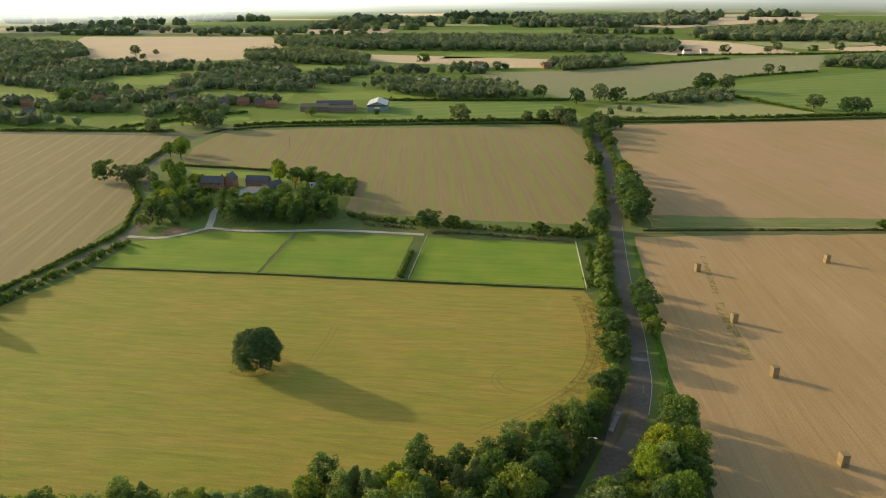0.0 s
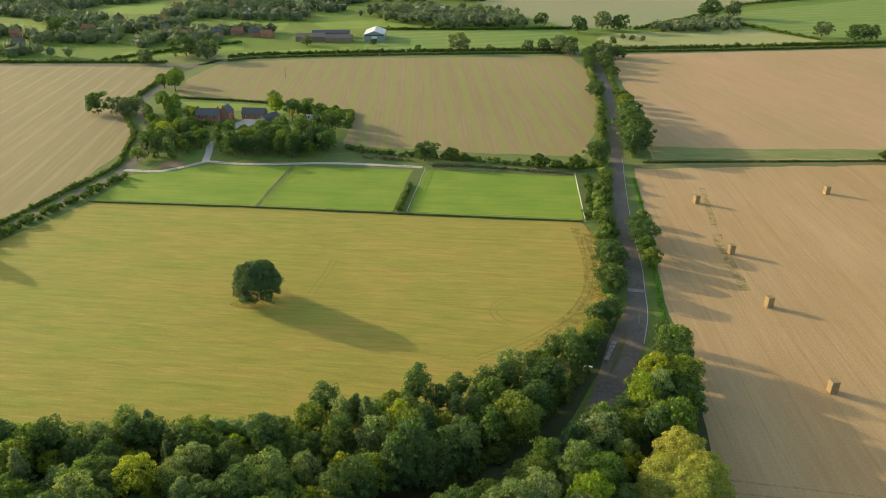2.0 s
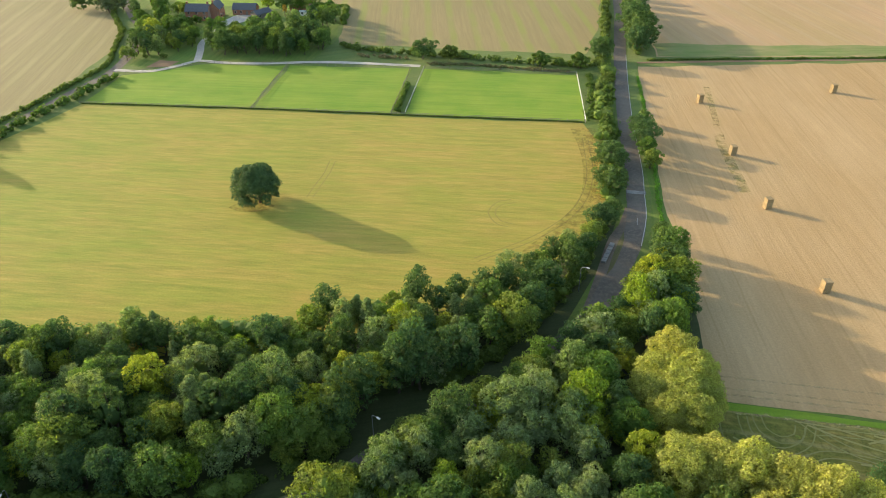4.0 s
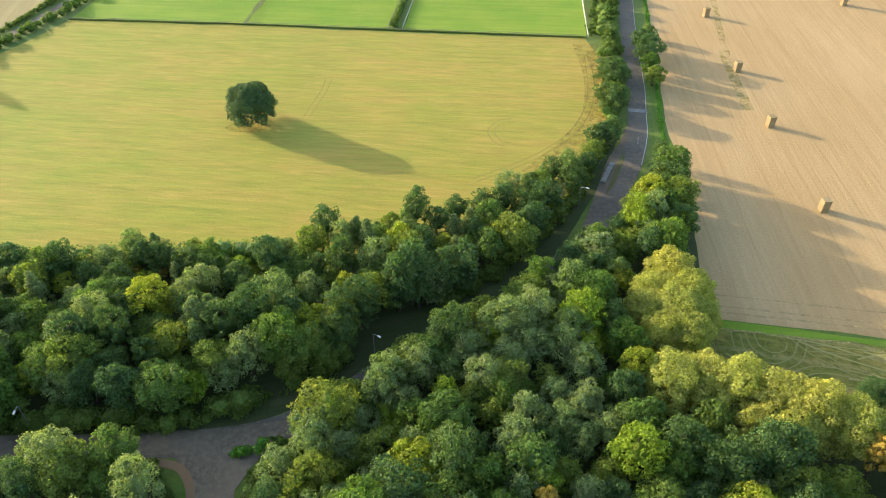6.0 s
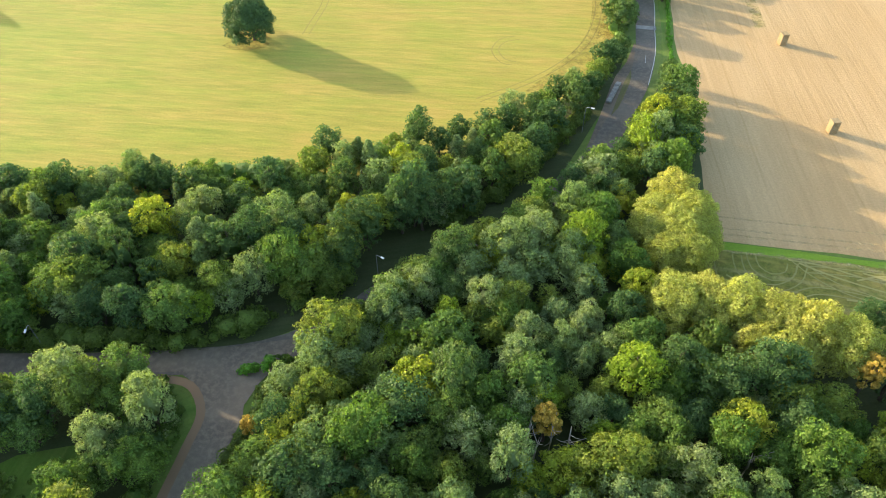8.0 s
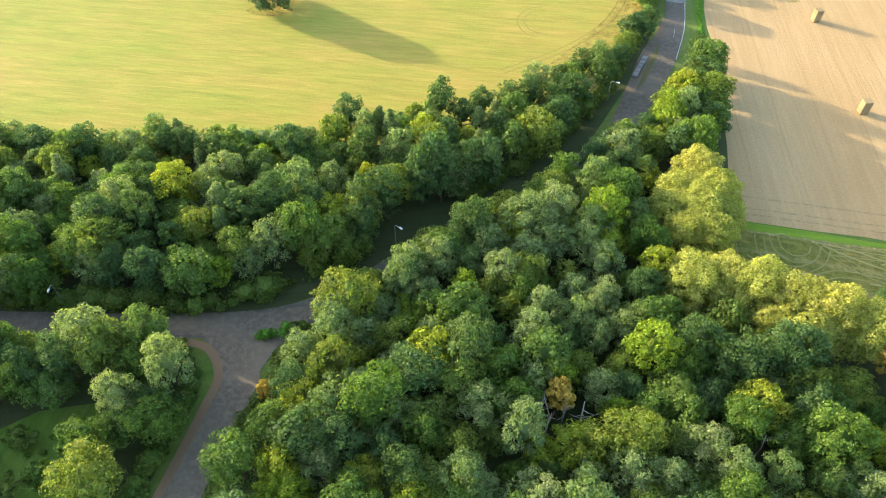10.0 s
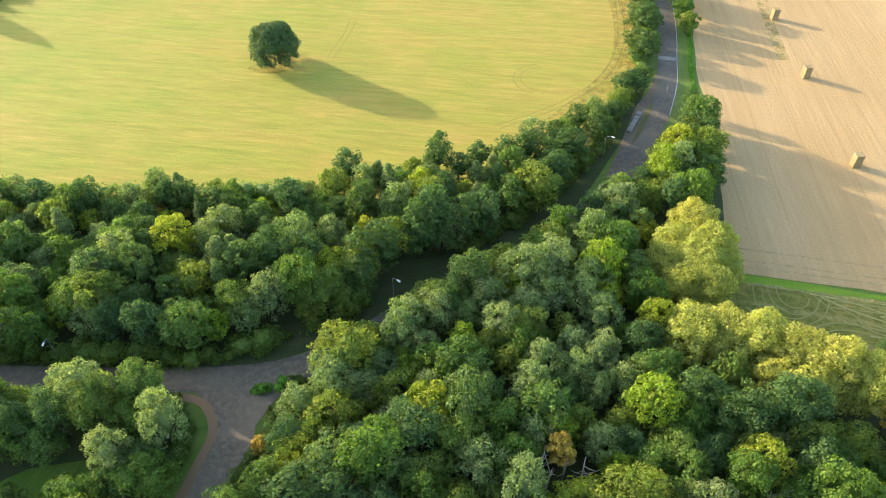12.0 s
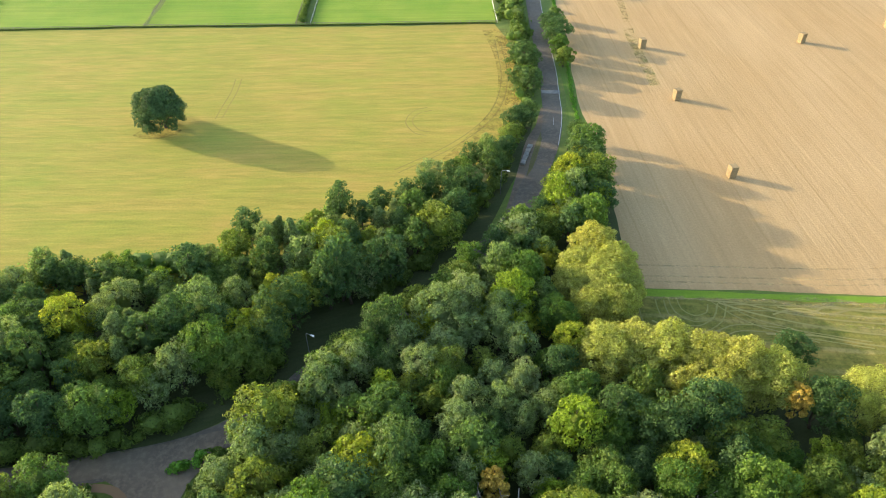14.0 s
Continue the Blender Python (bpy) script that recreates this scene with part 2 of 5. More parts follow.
def far_haze():
    """Haze painted as a glow over the horizon, brightest below the sun."""
    n = Nodes("painted_horizon_haze")
    sep = n.tree.nodes.new("ShaderNodeSeparateXYZ")
    n.link(n.place(), sep.inputs[0])
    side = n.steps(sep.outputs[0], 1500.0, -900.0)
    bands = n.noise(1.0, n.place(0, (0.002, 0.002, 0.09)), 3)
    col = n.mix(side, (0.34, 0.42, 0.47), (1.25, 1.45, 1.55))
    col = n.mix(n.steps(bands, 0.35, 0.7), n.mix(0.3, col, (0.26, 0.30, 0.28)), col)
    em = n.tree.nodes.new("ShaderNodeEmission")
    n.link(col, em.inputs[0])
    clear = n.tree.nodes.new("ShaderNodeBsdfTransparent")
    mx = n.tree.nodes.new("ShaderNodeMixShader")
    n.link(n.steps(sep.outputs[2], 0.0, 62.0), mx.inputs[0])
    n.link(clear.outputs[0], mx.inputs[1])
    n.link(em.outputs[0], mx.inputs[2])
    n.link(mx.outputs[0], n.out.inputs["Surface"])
    return n.mat


HAZE = far_haze()


def foliage(name, stops, through_light=0.5, sheen=0.0):
    """Leaves: each tree its own tint, each leaf a little lighter or darker; some light passes through them."""
    n = Nodes(name)
    col = n.ramp(n.each(), stops)
    patch = n.noise(0.35, n.place(), 3)
    col = n.mix(n.steps(patch, 0.35, 0.7), col, n.mix(0.5, col, shade(stops[-1][1], 1.3)))
    leaf = n.island()
    col = n.mix(leaf, shade_node(n, col, 0.68), shade_node(n, col, 1.42))
    n.finish(col, 0.65, spec=0.2, sheen=sheen)
    tr = n.tree.nodes.new("ShaderNodeBsdfTranslucent")
    n.link(n.mix(1.0, col, (1.15, 1.2, 0.56), "MULTIPLY"), tr.inputs["Color"])
    mx = n.tree.nodes.new("ShaderNodeMixShader")
    mx.inputs[0].default_value = through_light
    n.link(n.bsdf.outputs[0], mx.inputs[1])
    n.link(tr.outputs[0], mx.inputs[2])
    n.link(mx.outputs[0], n.out.inputs["Surface"])
    return n.mat


LEAF = foliage("broad_leaves", [(0.0, (0.09, 0.165, 0.032)), (0.25, (0.135, 0.21, 0.038)), (0.45, (0.12, 0.195, 0.06)), (0.7, (0.215, 0.245, 0.042)), (1.0, (0.10, 0.185, 0.05))])
LEAF_GREY = foliage("grey_green_leaves", [(0.0, (0.17, 0.24, 0.11)), (0.5, (0.235, 0.285, 0.13)), (1.0, (0.16, 0.235, 0.085))])
LEAF_DARK = foliage("dark_leaves", [(0.0, (0.065, 0.125, 0.045)), (0.5, (0.095, 0.15, 0.04)), (1.0, (0.075, 0.14, 0.055))], 0.45)
LEAF_OAK = foliage("deep_green_oak_leaves", [(0.0, (0.06, 0.115, 0.042)), (1.0, (0.07, 0.125, 0.045))], 0.3)
LEAF_LIME = foliage("yellow_green_leaves", [(0.0, (0.25, 0.30, 0.035)), (0.5, (0.29, 0.30, 0.045)), (1.0, (0.19, 0.29, 0.035))])
WILLOW = foliage("yellow_willow_leaves", [(0.0, (0.37, 0.39, 0.105)), (0.6, (0.34, 0.375, 0.105)), (1.0, (0.40, 0.39, 0.105))], 0.5)
AUTUMN = foliage("orange_leaves", [(0.0, (0.50, 0.33, 0.07)), (0.5, (0.48, 0.35, 0.08)), (1.0, (0.45, 0.33, 0.08))])
HEDGELEAF = foliage("hedge_leaves", [(0.0, (0.075, 0.14, 0.025)), (0.5, (0.10, 0.165, 0.03)), (1.0, (0.13, 0.175, 0.04))], 0.4)
# extra sheen whitens the distant leaves where haze is missing
FARLEAF = foliage("distant_leaves", [(0.0, (0.09, 0.14, 0.055)), (0.5, (0.11, 0.16, 0.06)), (1.0, (0.13, 0.17, 0.065))], 0.5, 0.4)
PADDOCKLEAF = foliage("bright_green_weeds", [(0.0, (0.11, 0.26, 0.03)), (1.0, (0.13, 0.28, 0.04))], 0.4)
SCRUB = foliage("dry_scrub_leaves", [(0.0, (0.2, 0.17, 0.08)), (0.5, (0.16, 0.16, 0.06)), (1.0, (0.25, 0.19, 0.1))], 0.2)


# ---- helpers for building ----
def mesh_of(name, verts, faces, material, smooth=False):
    me = bpy.data.meshes.new(name)
    me.from_pydata([tuple(v) for v in verts], [], faces)
    me.materials.append(material)
    if smooth:
        me.polygons.foreach_set("use_smooth", [True] * len(me.polygons))
    me.update()
    return me


def part(name, me, parent, label="", m=None):
    ob = new(name, me)
    ob.parent = parent
    if m is not None:
        ob.matrix_basis = m
    return tagged(ob, label)


def thing(name, label, category, group="", m=None):
    ob = new(name)
    if m is not None:
        ob.matrix_basis = m
    return tagged(ob, label, category, group)


def box(w, d, h, bevel=0.03):
    """A bevelled box that stands on z = 0."""
    bm = bmesh.new()
    bmesh.ops.create_cube(bm, size=1)
    bmesh.ops.transform(bm, matrix=Matrix.Translation((0, 0, h / 2)) @ Matrix.Diagonal((w, d, h, 1)), verts=bm.verts)
    if bevel:
        bmesh.ops.bevel(bm, geom=bm.edges[:], offset=bevel, segments=1, affect="EDGES")
    return bm


def bm_mesh(name, bm, material):
    me = bpy.data.meshes.new(name)
    bm.to_mesh(me)
    bm.free()
    me.materials.append(material)
    return me


def tube(points, radii, sides=6):
    """Verts and faces of a bent, tapered tube."""
    verts, faces = [], []
    for i, (p, r) in enumerate(zip(points, radii)):
        p = Vector(p)
        a = Vector(points[min(i + 1, len(points) - 1)]) - Vector(points[max(i - 1, 0)])
        q = a.to_track_quat("Z", "Y")
        for k in range(sides):
            verts.append(p + q @ Vector((r * math.cos(2 * math.pi * k / sides), r * math.sin(2 * math.pi * k / sides), 0)))
        if i:
            for k in range(sides):
                b, c = (i - 1) * sides, i * sides
                faces.append((b + k, b + (k + 1) % sides, c + (k + 1) % sides, c + k))
    faces.append(tuple(range(sides))[::-1])
    faces.append(tuple(range(len(verts) - sides, len(verts))))
    return verts, faces


def join(*pieces):
    verts, faces = [], []
    for v, f in pieces:
        k = len(verts)
        verts += list(v)
        faces += [tuple(i + k for i in q) for q in f]
    return verts, faces


def inside(x, y, poly):
    hit = False
    for (x0, y0), (x1, y1) in zip(poly, poly[1:] + poly[:1]):
        if (y0 > y) != (y1 > y) and x < x0 + (y - y0) * (x1 - x0) / (y1 - y0):
            hit = not hit
    return hit


def off_edge(x, y, line):
    """How far a place is from a line of points."""
    best = 1e9
    for (x0, y0), (x1, y1) in zip(line, line[1:]):
        dx, dy = x1 - x0, y1 - y0
        k = max(0, min(1, ((x - x0) * dx + (y - y0) * dy) / (dx * dx + dy * dy)))
        best = min(best, math.hypot(x - x0 - k * dx, y - y0 - k * dy))
    return best


def sheet(name, label, poly, z, material, category="field"):
    """A flat piece of land with a softly uneven outline."""
    rng = random.Random(len(name) * 7 + len(poly))
    pts = []
    for (x0, y0), (x1, y1) in zip(poly, poly[1:] + poly[:1]):
        n = max(1, min(40, int(math.hypot(x1 - x0, y1 - y0) / 8)))
        wob = 0.0035 * min(300, math.hypot(x0, y0)) if n > 1 else 0
        for i in range(n):
            k = i / n
            j = wob if i else 0
            pts.append((x0 + (x1 - x0) * k + rng.uniform(-j, j), y0 + (y1 - y0) * k + rng.uniform(-j, j), z))
    bm = bmesh.new()
    f = bm.faces.new([bm.verts.new(p) for p in pts])
    f.normal_update()
    if f.normal.z < 0:
        f.normal_flip()
    bmesh.ops.triangulate(bm, faces=[f])
    ob = new(name, bm_mesh(name, bm, material))
    return tagged(ob, label, category, kind="structure")


def smooth_line(points, step=4.0):
    """A gliding line through the points."""
    out = []
    p = [Vector(q) for q in points]
    p = [2 * p[0] - p[1]] + p + [2 * p[-1] - p[-2]]
    for a, b, c, d in zip(p, p[1:], p[2:], p[3:]):
        n = max(1, int((c - b).length / step))
        for i in range(n):
            t = i / n
            out.append(0.5 * (2 * b + (c - a) * t + (2 * a - 5 * b + 4 * c - d) * t * t + (3 * b - a - 3 * c + d) * t**3))
    return out + [p[-2]]


def length_of(points):
    return sum(math.hypot(b[0] - a[0], b[1] - a[1]) for a, b in zip(points, points[1:]))


def ribbon(name, label, points, width, z, material, shift=0.0, category="road"):
    """A road or path of even width along a line; shift moves it to the line's right."""
    line = smooth_line(points, 1.5 if length_of(points) < 120 else 4.0)
    verts, faces = [], []
    for i, p in enumerate(line):
        a = (line[min(i + 1, len(line) - 1)] - line[max(i - 1, 0)]).normalized()
        side = Vector((a.y, -a.x))
        w = width[0] + (width[1] - width[0]) * i / len(line) if isinstance(width, tuple) else width
        l, r = p + side * (shift - w / 2), p + side * (shift + w / 2)
        verts += [(l.x, l.y, z), (r.x, r.y, z)]
        if i:
            k = 2 * i
            faces.append((k - 2, k - 1, k + 1, k))
    return tagged(new(name, mesh_of(name, verts, faces, material)), label, category, kind="structure")


# ---- land ----
ROAD = [(124, 612), (106, 441), (84.5, 329), (77, 290), (71.5, 259), (67.5, 233), (64.3, 211), (61.5, 197), (58.5, 182), (53.5, 167),
        (46, 152), (37.5, 136), (26.5, 123), (12.5, 109.2), (1, 101.6), (-11.5, 93.6), (-21, 84.9), (-34, 78.6), (-52, 76.5), (-80, 76), (-130, 77), (-190, 82)]
LANE = [(-173, 170), (-171, 230), (-166, 244), (-154, 287), (-147, 316), (-153, 365), (-173, 406), (-188, 439), (-190, 488), (-192, 540), (-176, 575)]
TOPROAD = [(-700, 545), (-526, 557), (-351, 561), (-200, 556), (-176, 575), (-134, 592), (8, 604), (122, 608), (253, 618), (394, 635), (580, 659), (900, 700)]

bm = bmesh.new()
bmesh.ops.create_grid(bm, x_segments=24, y_segments=24, size=9000)
tagged(new("ground", bm_mesh("ground", bm, GRASS)), "rough green grassland reaching to the horizon", "ground", kind="structure")

sheet("meadow", "mown yellow-green meadow with faint brown rows", [(-170, 190), (-161, 237), (-145, 273), (-74, 266), (-19, 259), (54, 250.5), (56, 237), (55, 207), (51, 192), (40, 172), (25, 150), (-10, 130), (-60, 116), (-150, 112), (-172, 140)], 0.03, MEADOW)
sheet("paddock_west", "bright green grazed paddock behind a fence", [(-145, 275), (-141, 306), (-120, 314), (-111, 319.5), (-70.5, 317.5), (-76, 268)], 0.04, PADDOCK)
sheet("paddock_middle", "bright green grazed paddock between fences", [(-68.5, 317.5), (-13, 312), (-19.5, 261.5), (-74, 267.5)], 0.04, PADDOCK)
sheet("paddock_east", "bright green grazed paddock beside a white fence", [(-7, 311.5), (59.5, 302.5), (54.5, 252.5), (-13.5, 260.5)], 0.04, PADDOCK)
sheet("stubble_field_north", "brown stubble field with green regrowth stripes", [(-171, 454), (-180, 505), (-172, 566), (-100, 580), (103, 588), (108, 540), (97, 441), (81, 367), (69, 331), (10, 338), (-50, 350), (-51, 378), (-52, 414), (-111, 438)], 0.04, TILLED)
sheet("stubble_field_west", "pale brown harvested field with curved rows", [(-700, 530), (-355, 557), (-204, 549), (-196, 470), (-193, 442), (-181, 401), (-163, 367), (-158, 342), (-161, 297), (-173, 252), (-180, 190), (-420, 170), (-700, 220)], 0.04, STRAW_W)
sheet("straw_field_east", "golden straw stubble with tractor lines", [(89, 313), (82.5, 277), (76.5, 237), (71.5, 211), (68, 190), (65.8, 174), (62.5, 147), (59.5, 123), (56.5, 107.2), (74, 104), (110, 97), (200, 88), (420, 80), (520, 322), (326, 320), (208, 316)], 0.04, STRAW)
sheet("straw_field_north_east", "pale pink-brown stubble field beside the road", [(137, 592), (119, 456), (105, 356), (101, 326), (210, 324), (330, 326), (700, 335), (900, 680), (618, 640), (385, 619)], 0.04, STRAW_N)
sheet("green_headland", "strip of green regrowth along a stubble field", [(104, 346), (150, 342), (220, 340), (400, 342), (400, 329), (210, 325), (102, 327)], 0.07, HEADLAND)
sheet("grass_margin", "lush green grass margin beside the straw field", [(53, 108), (60, 106.3), (75, 103.4), (110, 96.6), (200, 87.4), (420, 79), (420, 75), (200, 84.6), (110, 94.3), (78, 100.6), (60, 104), (53, 104.8)], 0.07, PADDOCK)
sheet("mown_corner", "mown rough grass with tyre marks beside the wood", [(50, 106.5), (75, 102.6), (110, 95.8), (200, 86.2), (420, 77), (420, 40), (110, 60), (80, 76), (50, 88)], 0.04, AFTERMATH)
sheet("verge_east", "lush green roadside verge", [(91, 318), (80.5, 277), (76, 250), (71, 225), (67.5, 205), (63, 183), (60, 170), (66.3, 165), (68.6, 190), (72.2, 211), (77.4, 237), (83.4, 277), (89.5, 318)], 0.062, VERGE)
# its road edge overlaps the grass verge, putting shade there into this dark colour
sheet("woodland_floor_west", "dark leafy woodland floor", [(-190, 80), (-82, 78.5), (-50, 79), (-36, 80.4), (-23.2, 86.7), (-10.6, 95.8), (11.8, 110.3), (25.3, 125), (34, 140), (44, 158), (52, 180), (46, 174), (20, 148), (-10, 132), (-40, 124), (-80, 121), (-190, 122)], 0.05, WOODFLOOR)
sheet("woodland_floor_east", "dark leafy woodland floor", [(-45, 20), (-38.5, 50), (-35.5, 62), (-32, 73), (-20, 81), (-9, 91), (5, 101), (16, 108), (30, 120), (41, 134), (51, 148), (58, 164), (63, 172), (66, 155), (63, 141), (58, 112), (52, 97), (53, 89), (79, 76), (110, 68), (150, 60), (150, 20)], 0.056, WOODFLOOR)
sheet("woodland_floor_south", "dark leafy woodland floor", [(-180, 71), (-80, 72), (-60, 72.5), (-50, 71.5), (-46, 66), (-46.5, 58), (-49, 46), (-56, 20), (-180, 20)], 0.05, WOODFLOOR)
sheet("clearing", "green grassy clearing in the wood", [(-80, 38), (-84, 50), (-72, 58), (-62, 60), (-57, 46), (-60, 36)], 0.07, VERGE, "clearing")
sheet("farm_garden", "green farm garden with lawns and shrubs", [(-167, 442), (-109, 433), (-55, 411), (-52, 352), (-60, 324), (-105, 325), (-127, 314), (-143, 319), (-150, 367), (-169, 406), (-180, 440)], 0.03, VERGE)

sheet("farm_lawn", "sunlit green lawn behind the farmhouse", [(-162, 441), (-111, 432), (-58, 411), (-57, 402), (-100, 416), (-150, 424)], 0.06, PADDOCK, "lawn")

sheet("trodden_patch", "pale trodden grass below the lone oak", [(-65, 189), (-62, 186.8), (-57, 186), (-52, 187.5), (-51, 190), (-54, 193), (-59, 193.5), (-63, 191.5)], 0.066, WEAR, "soil")
for line in ([(58, 97), (61, 94.5), (66, 92.5), (71, 92)], [(74, 100), (80, 96), (88, 92), (98, 88), (112, 84)],
             [(72, 101), (79, 99), (86, 95.5), (95, 92), (114, 87)], [(86, 97), (92, 94.5), (97, 95.5), (104, 93), (114, 91)], [(84, 95), (90, 96), (96, 93.5), (103, 94), (114, 92)], [(80, 90), (90, 88), (100, 84), (114, 80)]):
    ribbon("tyre_track", "pale tyre track in mown grass", line, 0.45, 0.05 + 0.004 * (len(line) + int(line[0][0]) % 7), TRODDEN, category="track")
for line in ([(-38, 220), (-38.7, 211.4), (-40.4, 203.4), (-42, 195)], [(-36, 220), (-36.8, 211.4), (-38.4, 203.4), (-40, 195)], [(21.9, 192.8), (17.4, 191.1), (14.4, 185), (16.5, 178.4), (19.7, 176.8)], [(23, 190.8), (18.6, 189.3), (16.4, 185), (18, 180), (21, 178.6)],
             [(53.6, 238), (50.6, 211), (45.5, 193), (38, 180.5), (26, 169), (10, 159)], [(51.6, 238), (48.6, 211), (43.5, 193.5), (36.4, 181.5), (25, 170.5), (9, 160.5)]):
    ribbon("tyre_track", "faint tyre track in the meadow", line, 0.35, 0.04 + 0.003 * (int(line[0][0]) % 7), TRACKED, category="track")

ribbon("worn_edge", "worn brown strip along the meadow's edge", [(53, 246), (53.3, 225), (51, 205), (46.5, 190), (38, 176), (26, 161)], 9.0, 0.063, WEAR, category="wear")
ribbon("worn_edge", "worn brown strip along the meadow's edge", [(54, 240), (53.8, 222), (51.8, 204), (47.5, 190)], 4.0, 0.067, WEAR, category="wear")
sheet("mown_tufts", "green tufts growing through mown grass", [(52, 105.5), (75, 102), (110, 95), (150, 90), (150, 62), (110, 62), (80, 77), (52, 90)], 0.052, TUFTS, "weeds")
for line in ([(84, 99.5), (92, 96.5), (100, 96), (108, 93.6), (120, 91.5)], [(90, 98.8), (98, 97.4), (106, 95), (118, 93.4)], [(88, 94.5), (96, 93.2), (104, 90.6), (118, 88)], [(94, 91), (102, 88.6), (118, 84.4)], [(60, 103.5), (68, 102.4), (76, 100.6), (84, 99.5)]):
    ribbon("hay_row", "pale wavy row of cut hay", line, 1.1, 0.09 + 0.003 * (int(line[0][0]) % 7), PALEHAY, category="hay")
for near in (0.0, 1.9, 5.5):
    ribbon("tyre_track", "pale tyre track along the edge of the straw field", [(58, 109.2 + near), (75, 106.2 + near), (95, 102.6 + near), (113, 100 + near), (150, 96.4 + near)], 0.55, 0.075, PALEHAY, category="track")
for line, w in (([(112, 287), (108.5, 270), (105.5, 256), (103, 245)], 1.3), ([(102, 240), (100.4, 233), (99.2, 224), (98.2, 215), (97, 204), (96, 196)], 1.9)):
    ribbon("weedy_strip", "thin strip of green regrowth in the straw stubble", line, w * 1.8, 0.075, TUFTS, category="weeds")

# far fields
sheet("far_plain", "wide green plain of small fields towards the horizon", [(-2600, 640), (-700, 575), (-351, 575), (-134, 605), (122, 616), (394, 645), (580, 670), (1000, 725), (3000, 900), (3300, 3400), (-3300, 3400)], 0.05, FARLAND)
sheet("far_field", "flat green crop field beside the grey barn", [(-53, 721), (114, 721), (126, 622), (-66, 612), (-69, 654)], 0.1, FARGREEN)
sheet("far_field", "yellow-green rough pasture with scattered bushes", [(151, 696), (301, 728), (341, 656), (330, 640), (156, 628), (134, 639)], 0.1, PASTURE)
sheet("far_field", "striped pale green crop field", [(236, 759), (342, 850), (604, 996), (1028, 1198), (900, 730), (603, 690), (414, 672), (346, 672), (315, 780)], 0.1, FARGREEN)
sheet("far_field", "brown and olive fallow field", [(42, 964), (167, 996), (449, 1153), (381, 932), (195, 740), (130, 732), (77, 850)], 0.1, FARBROWN)
sheet("far_field", "dull brown bare field", [(414, 1153), (639, 1229), (513, 996), (383, 935)], 0.14, FARBROWN)
sheet("far_field", "pale golden stubble field before a wood", [(-177, 1252), (165, 1154), (152, 1032), (77, 1032), (-125, 1128)], 0.1, FARSTRAW)
sheet("far_field", "wide pale golden stubble field in haze", [(-809, 1676), (-388, 1674), (-298, 1368), (-315, 1155), (-554, 1033), (-644, 1156)], 0.1, FARSTRAW)
sheet("far_field", "distant pale stubble field", [(248, 2243), (1160, 2983), (1497, 2981), (1237, 2495), (633, 2004)], 0.9, FARSTRAW)
sheet("far_field", "golden stubble strip below a wood", [(502, 1583), (593, 1503), (620, 1250), (390, 1220), (307, 1306)], 0.1, FARSTRAW)
sheet("far_field", "golden stubble field between hedges", [(668, 1329), (874, 1458), (1400, 1602), (1300, 1328), (771, 1282)], 0.1, FARSTRAW)
sheet("far_field", "distant green pasture", [(581, 1503), (966, 1616), (858, 1430), (658, 1335)], 0.1, PASTURE)
sheet("far_field", "sunlit green field at the village edge", [(-618, 804), (-485, 790), (-396, 760), (-384, 714), (-449, 729), (-558, 722)], 0.1, PADDOCK)
sheet("far_field", "small sunlit green field among trees", [(-423, 934), (-354, 964), (-321, 851), (-387, 851)], 0.1, PADDOCK)
sheet("far_field", "sunlit green field behind the village", [(-250, 752), (-161, 781), (-157, 729), (-227, 714)], 0.1, PADDOCK)
sheet("far_field", "sunlit green field before the village", [(-269, 611), (-178, 654), (-169, 619), (-248, 573)], 0.1, PADDOCK)
sheet("far_field", "sunlit green field beside the sheds", [(-167, 611), (-80, 633), (-77, 611), (-167, 597)], 0.1, PADDOCK)
sheet("far_field", "green field before a far wood", [(-230, 1047), (-119, 1070), (-111, 997), (-190, 964)], 0.1, PADDOCK)
sheet("far_field", "green field behind the barn", [(-137, 781), (-53, 803), (-26, 740), (-117, 733)], 0.1, PADDOCK)
sheet("far_field", "green field before a far wood", [(15, 1252), (131, 1251), (105, 1181), (-4, 1163)], 0.1, PADDOCK)
rng = random.Random(5)
for row in range(5):
    # the quilt of fields towards the horizon
    y = 1780 + row * 300 + row * row * 14
    x = -2600.0
    while x < 3000:
        w, d = rng.uniform(260, 700), rng.uniform(110, 230)
        if rng.random() < 0.62:
            kind = rng.choice([FARSTRAW, FARGREEN, PASTURE, FARBROWN, FARSTRAW, FARGREEN])
            sheet("far_field", "distant field in the haze", [(x, y), (x + w, y + rng.uniform(-50, 50)), (x + w + rng.uniform(-60, 60), y + d), (x + rng.uniform(-60, 60), y + d)], 0.4 + 0.03 * (x % 10), kind)
        x += w + rng.uniform(20, 160)

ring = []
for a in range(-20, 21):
    # the ring with the painted haze stands nearer below the sun
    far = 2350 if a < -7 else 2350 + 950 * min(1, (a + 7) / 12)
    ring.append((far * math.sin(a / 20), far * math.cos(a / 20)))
tagged(new("backdrop", mesh_of("backdrop", [(x, y, z) for x, y in ring for z in (0, 125)], [(2 * i, 2 * i + 2, 2 * i + 3, 2 * i + 1) for i in range(40)], HAZE)), "haze painted as a glowing ring at the horizon", "horizon", kind="structure")

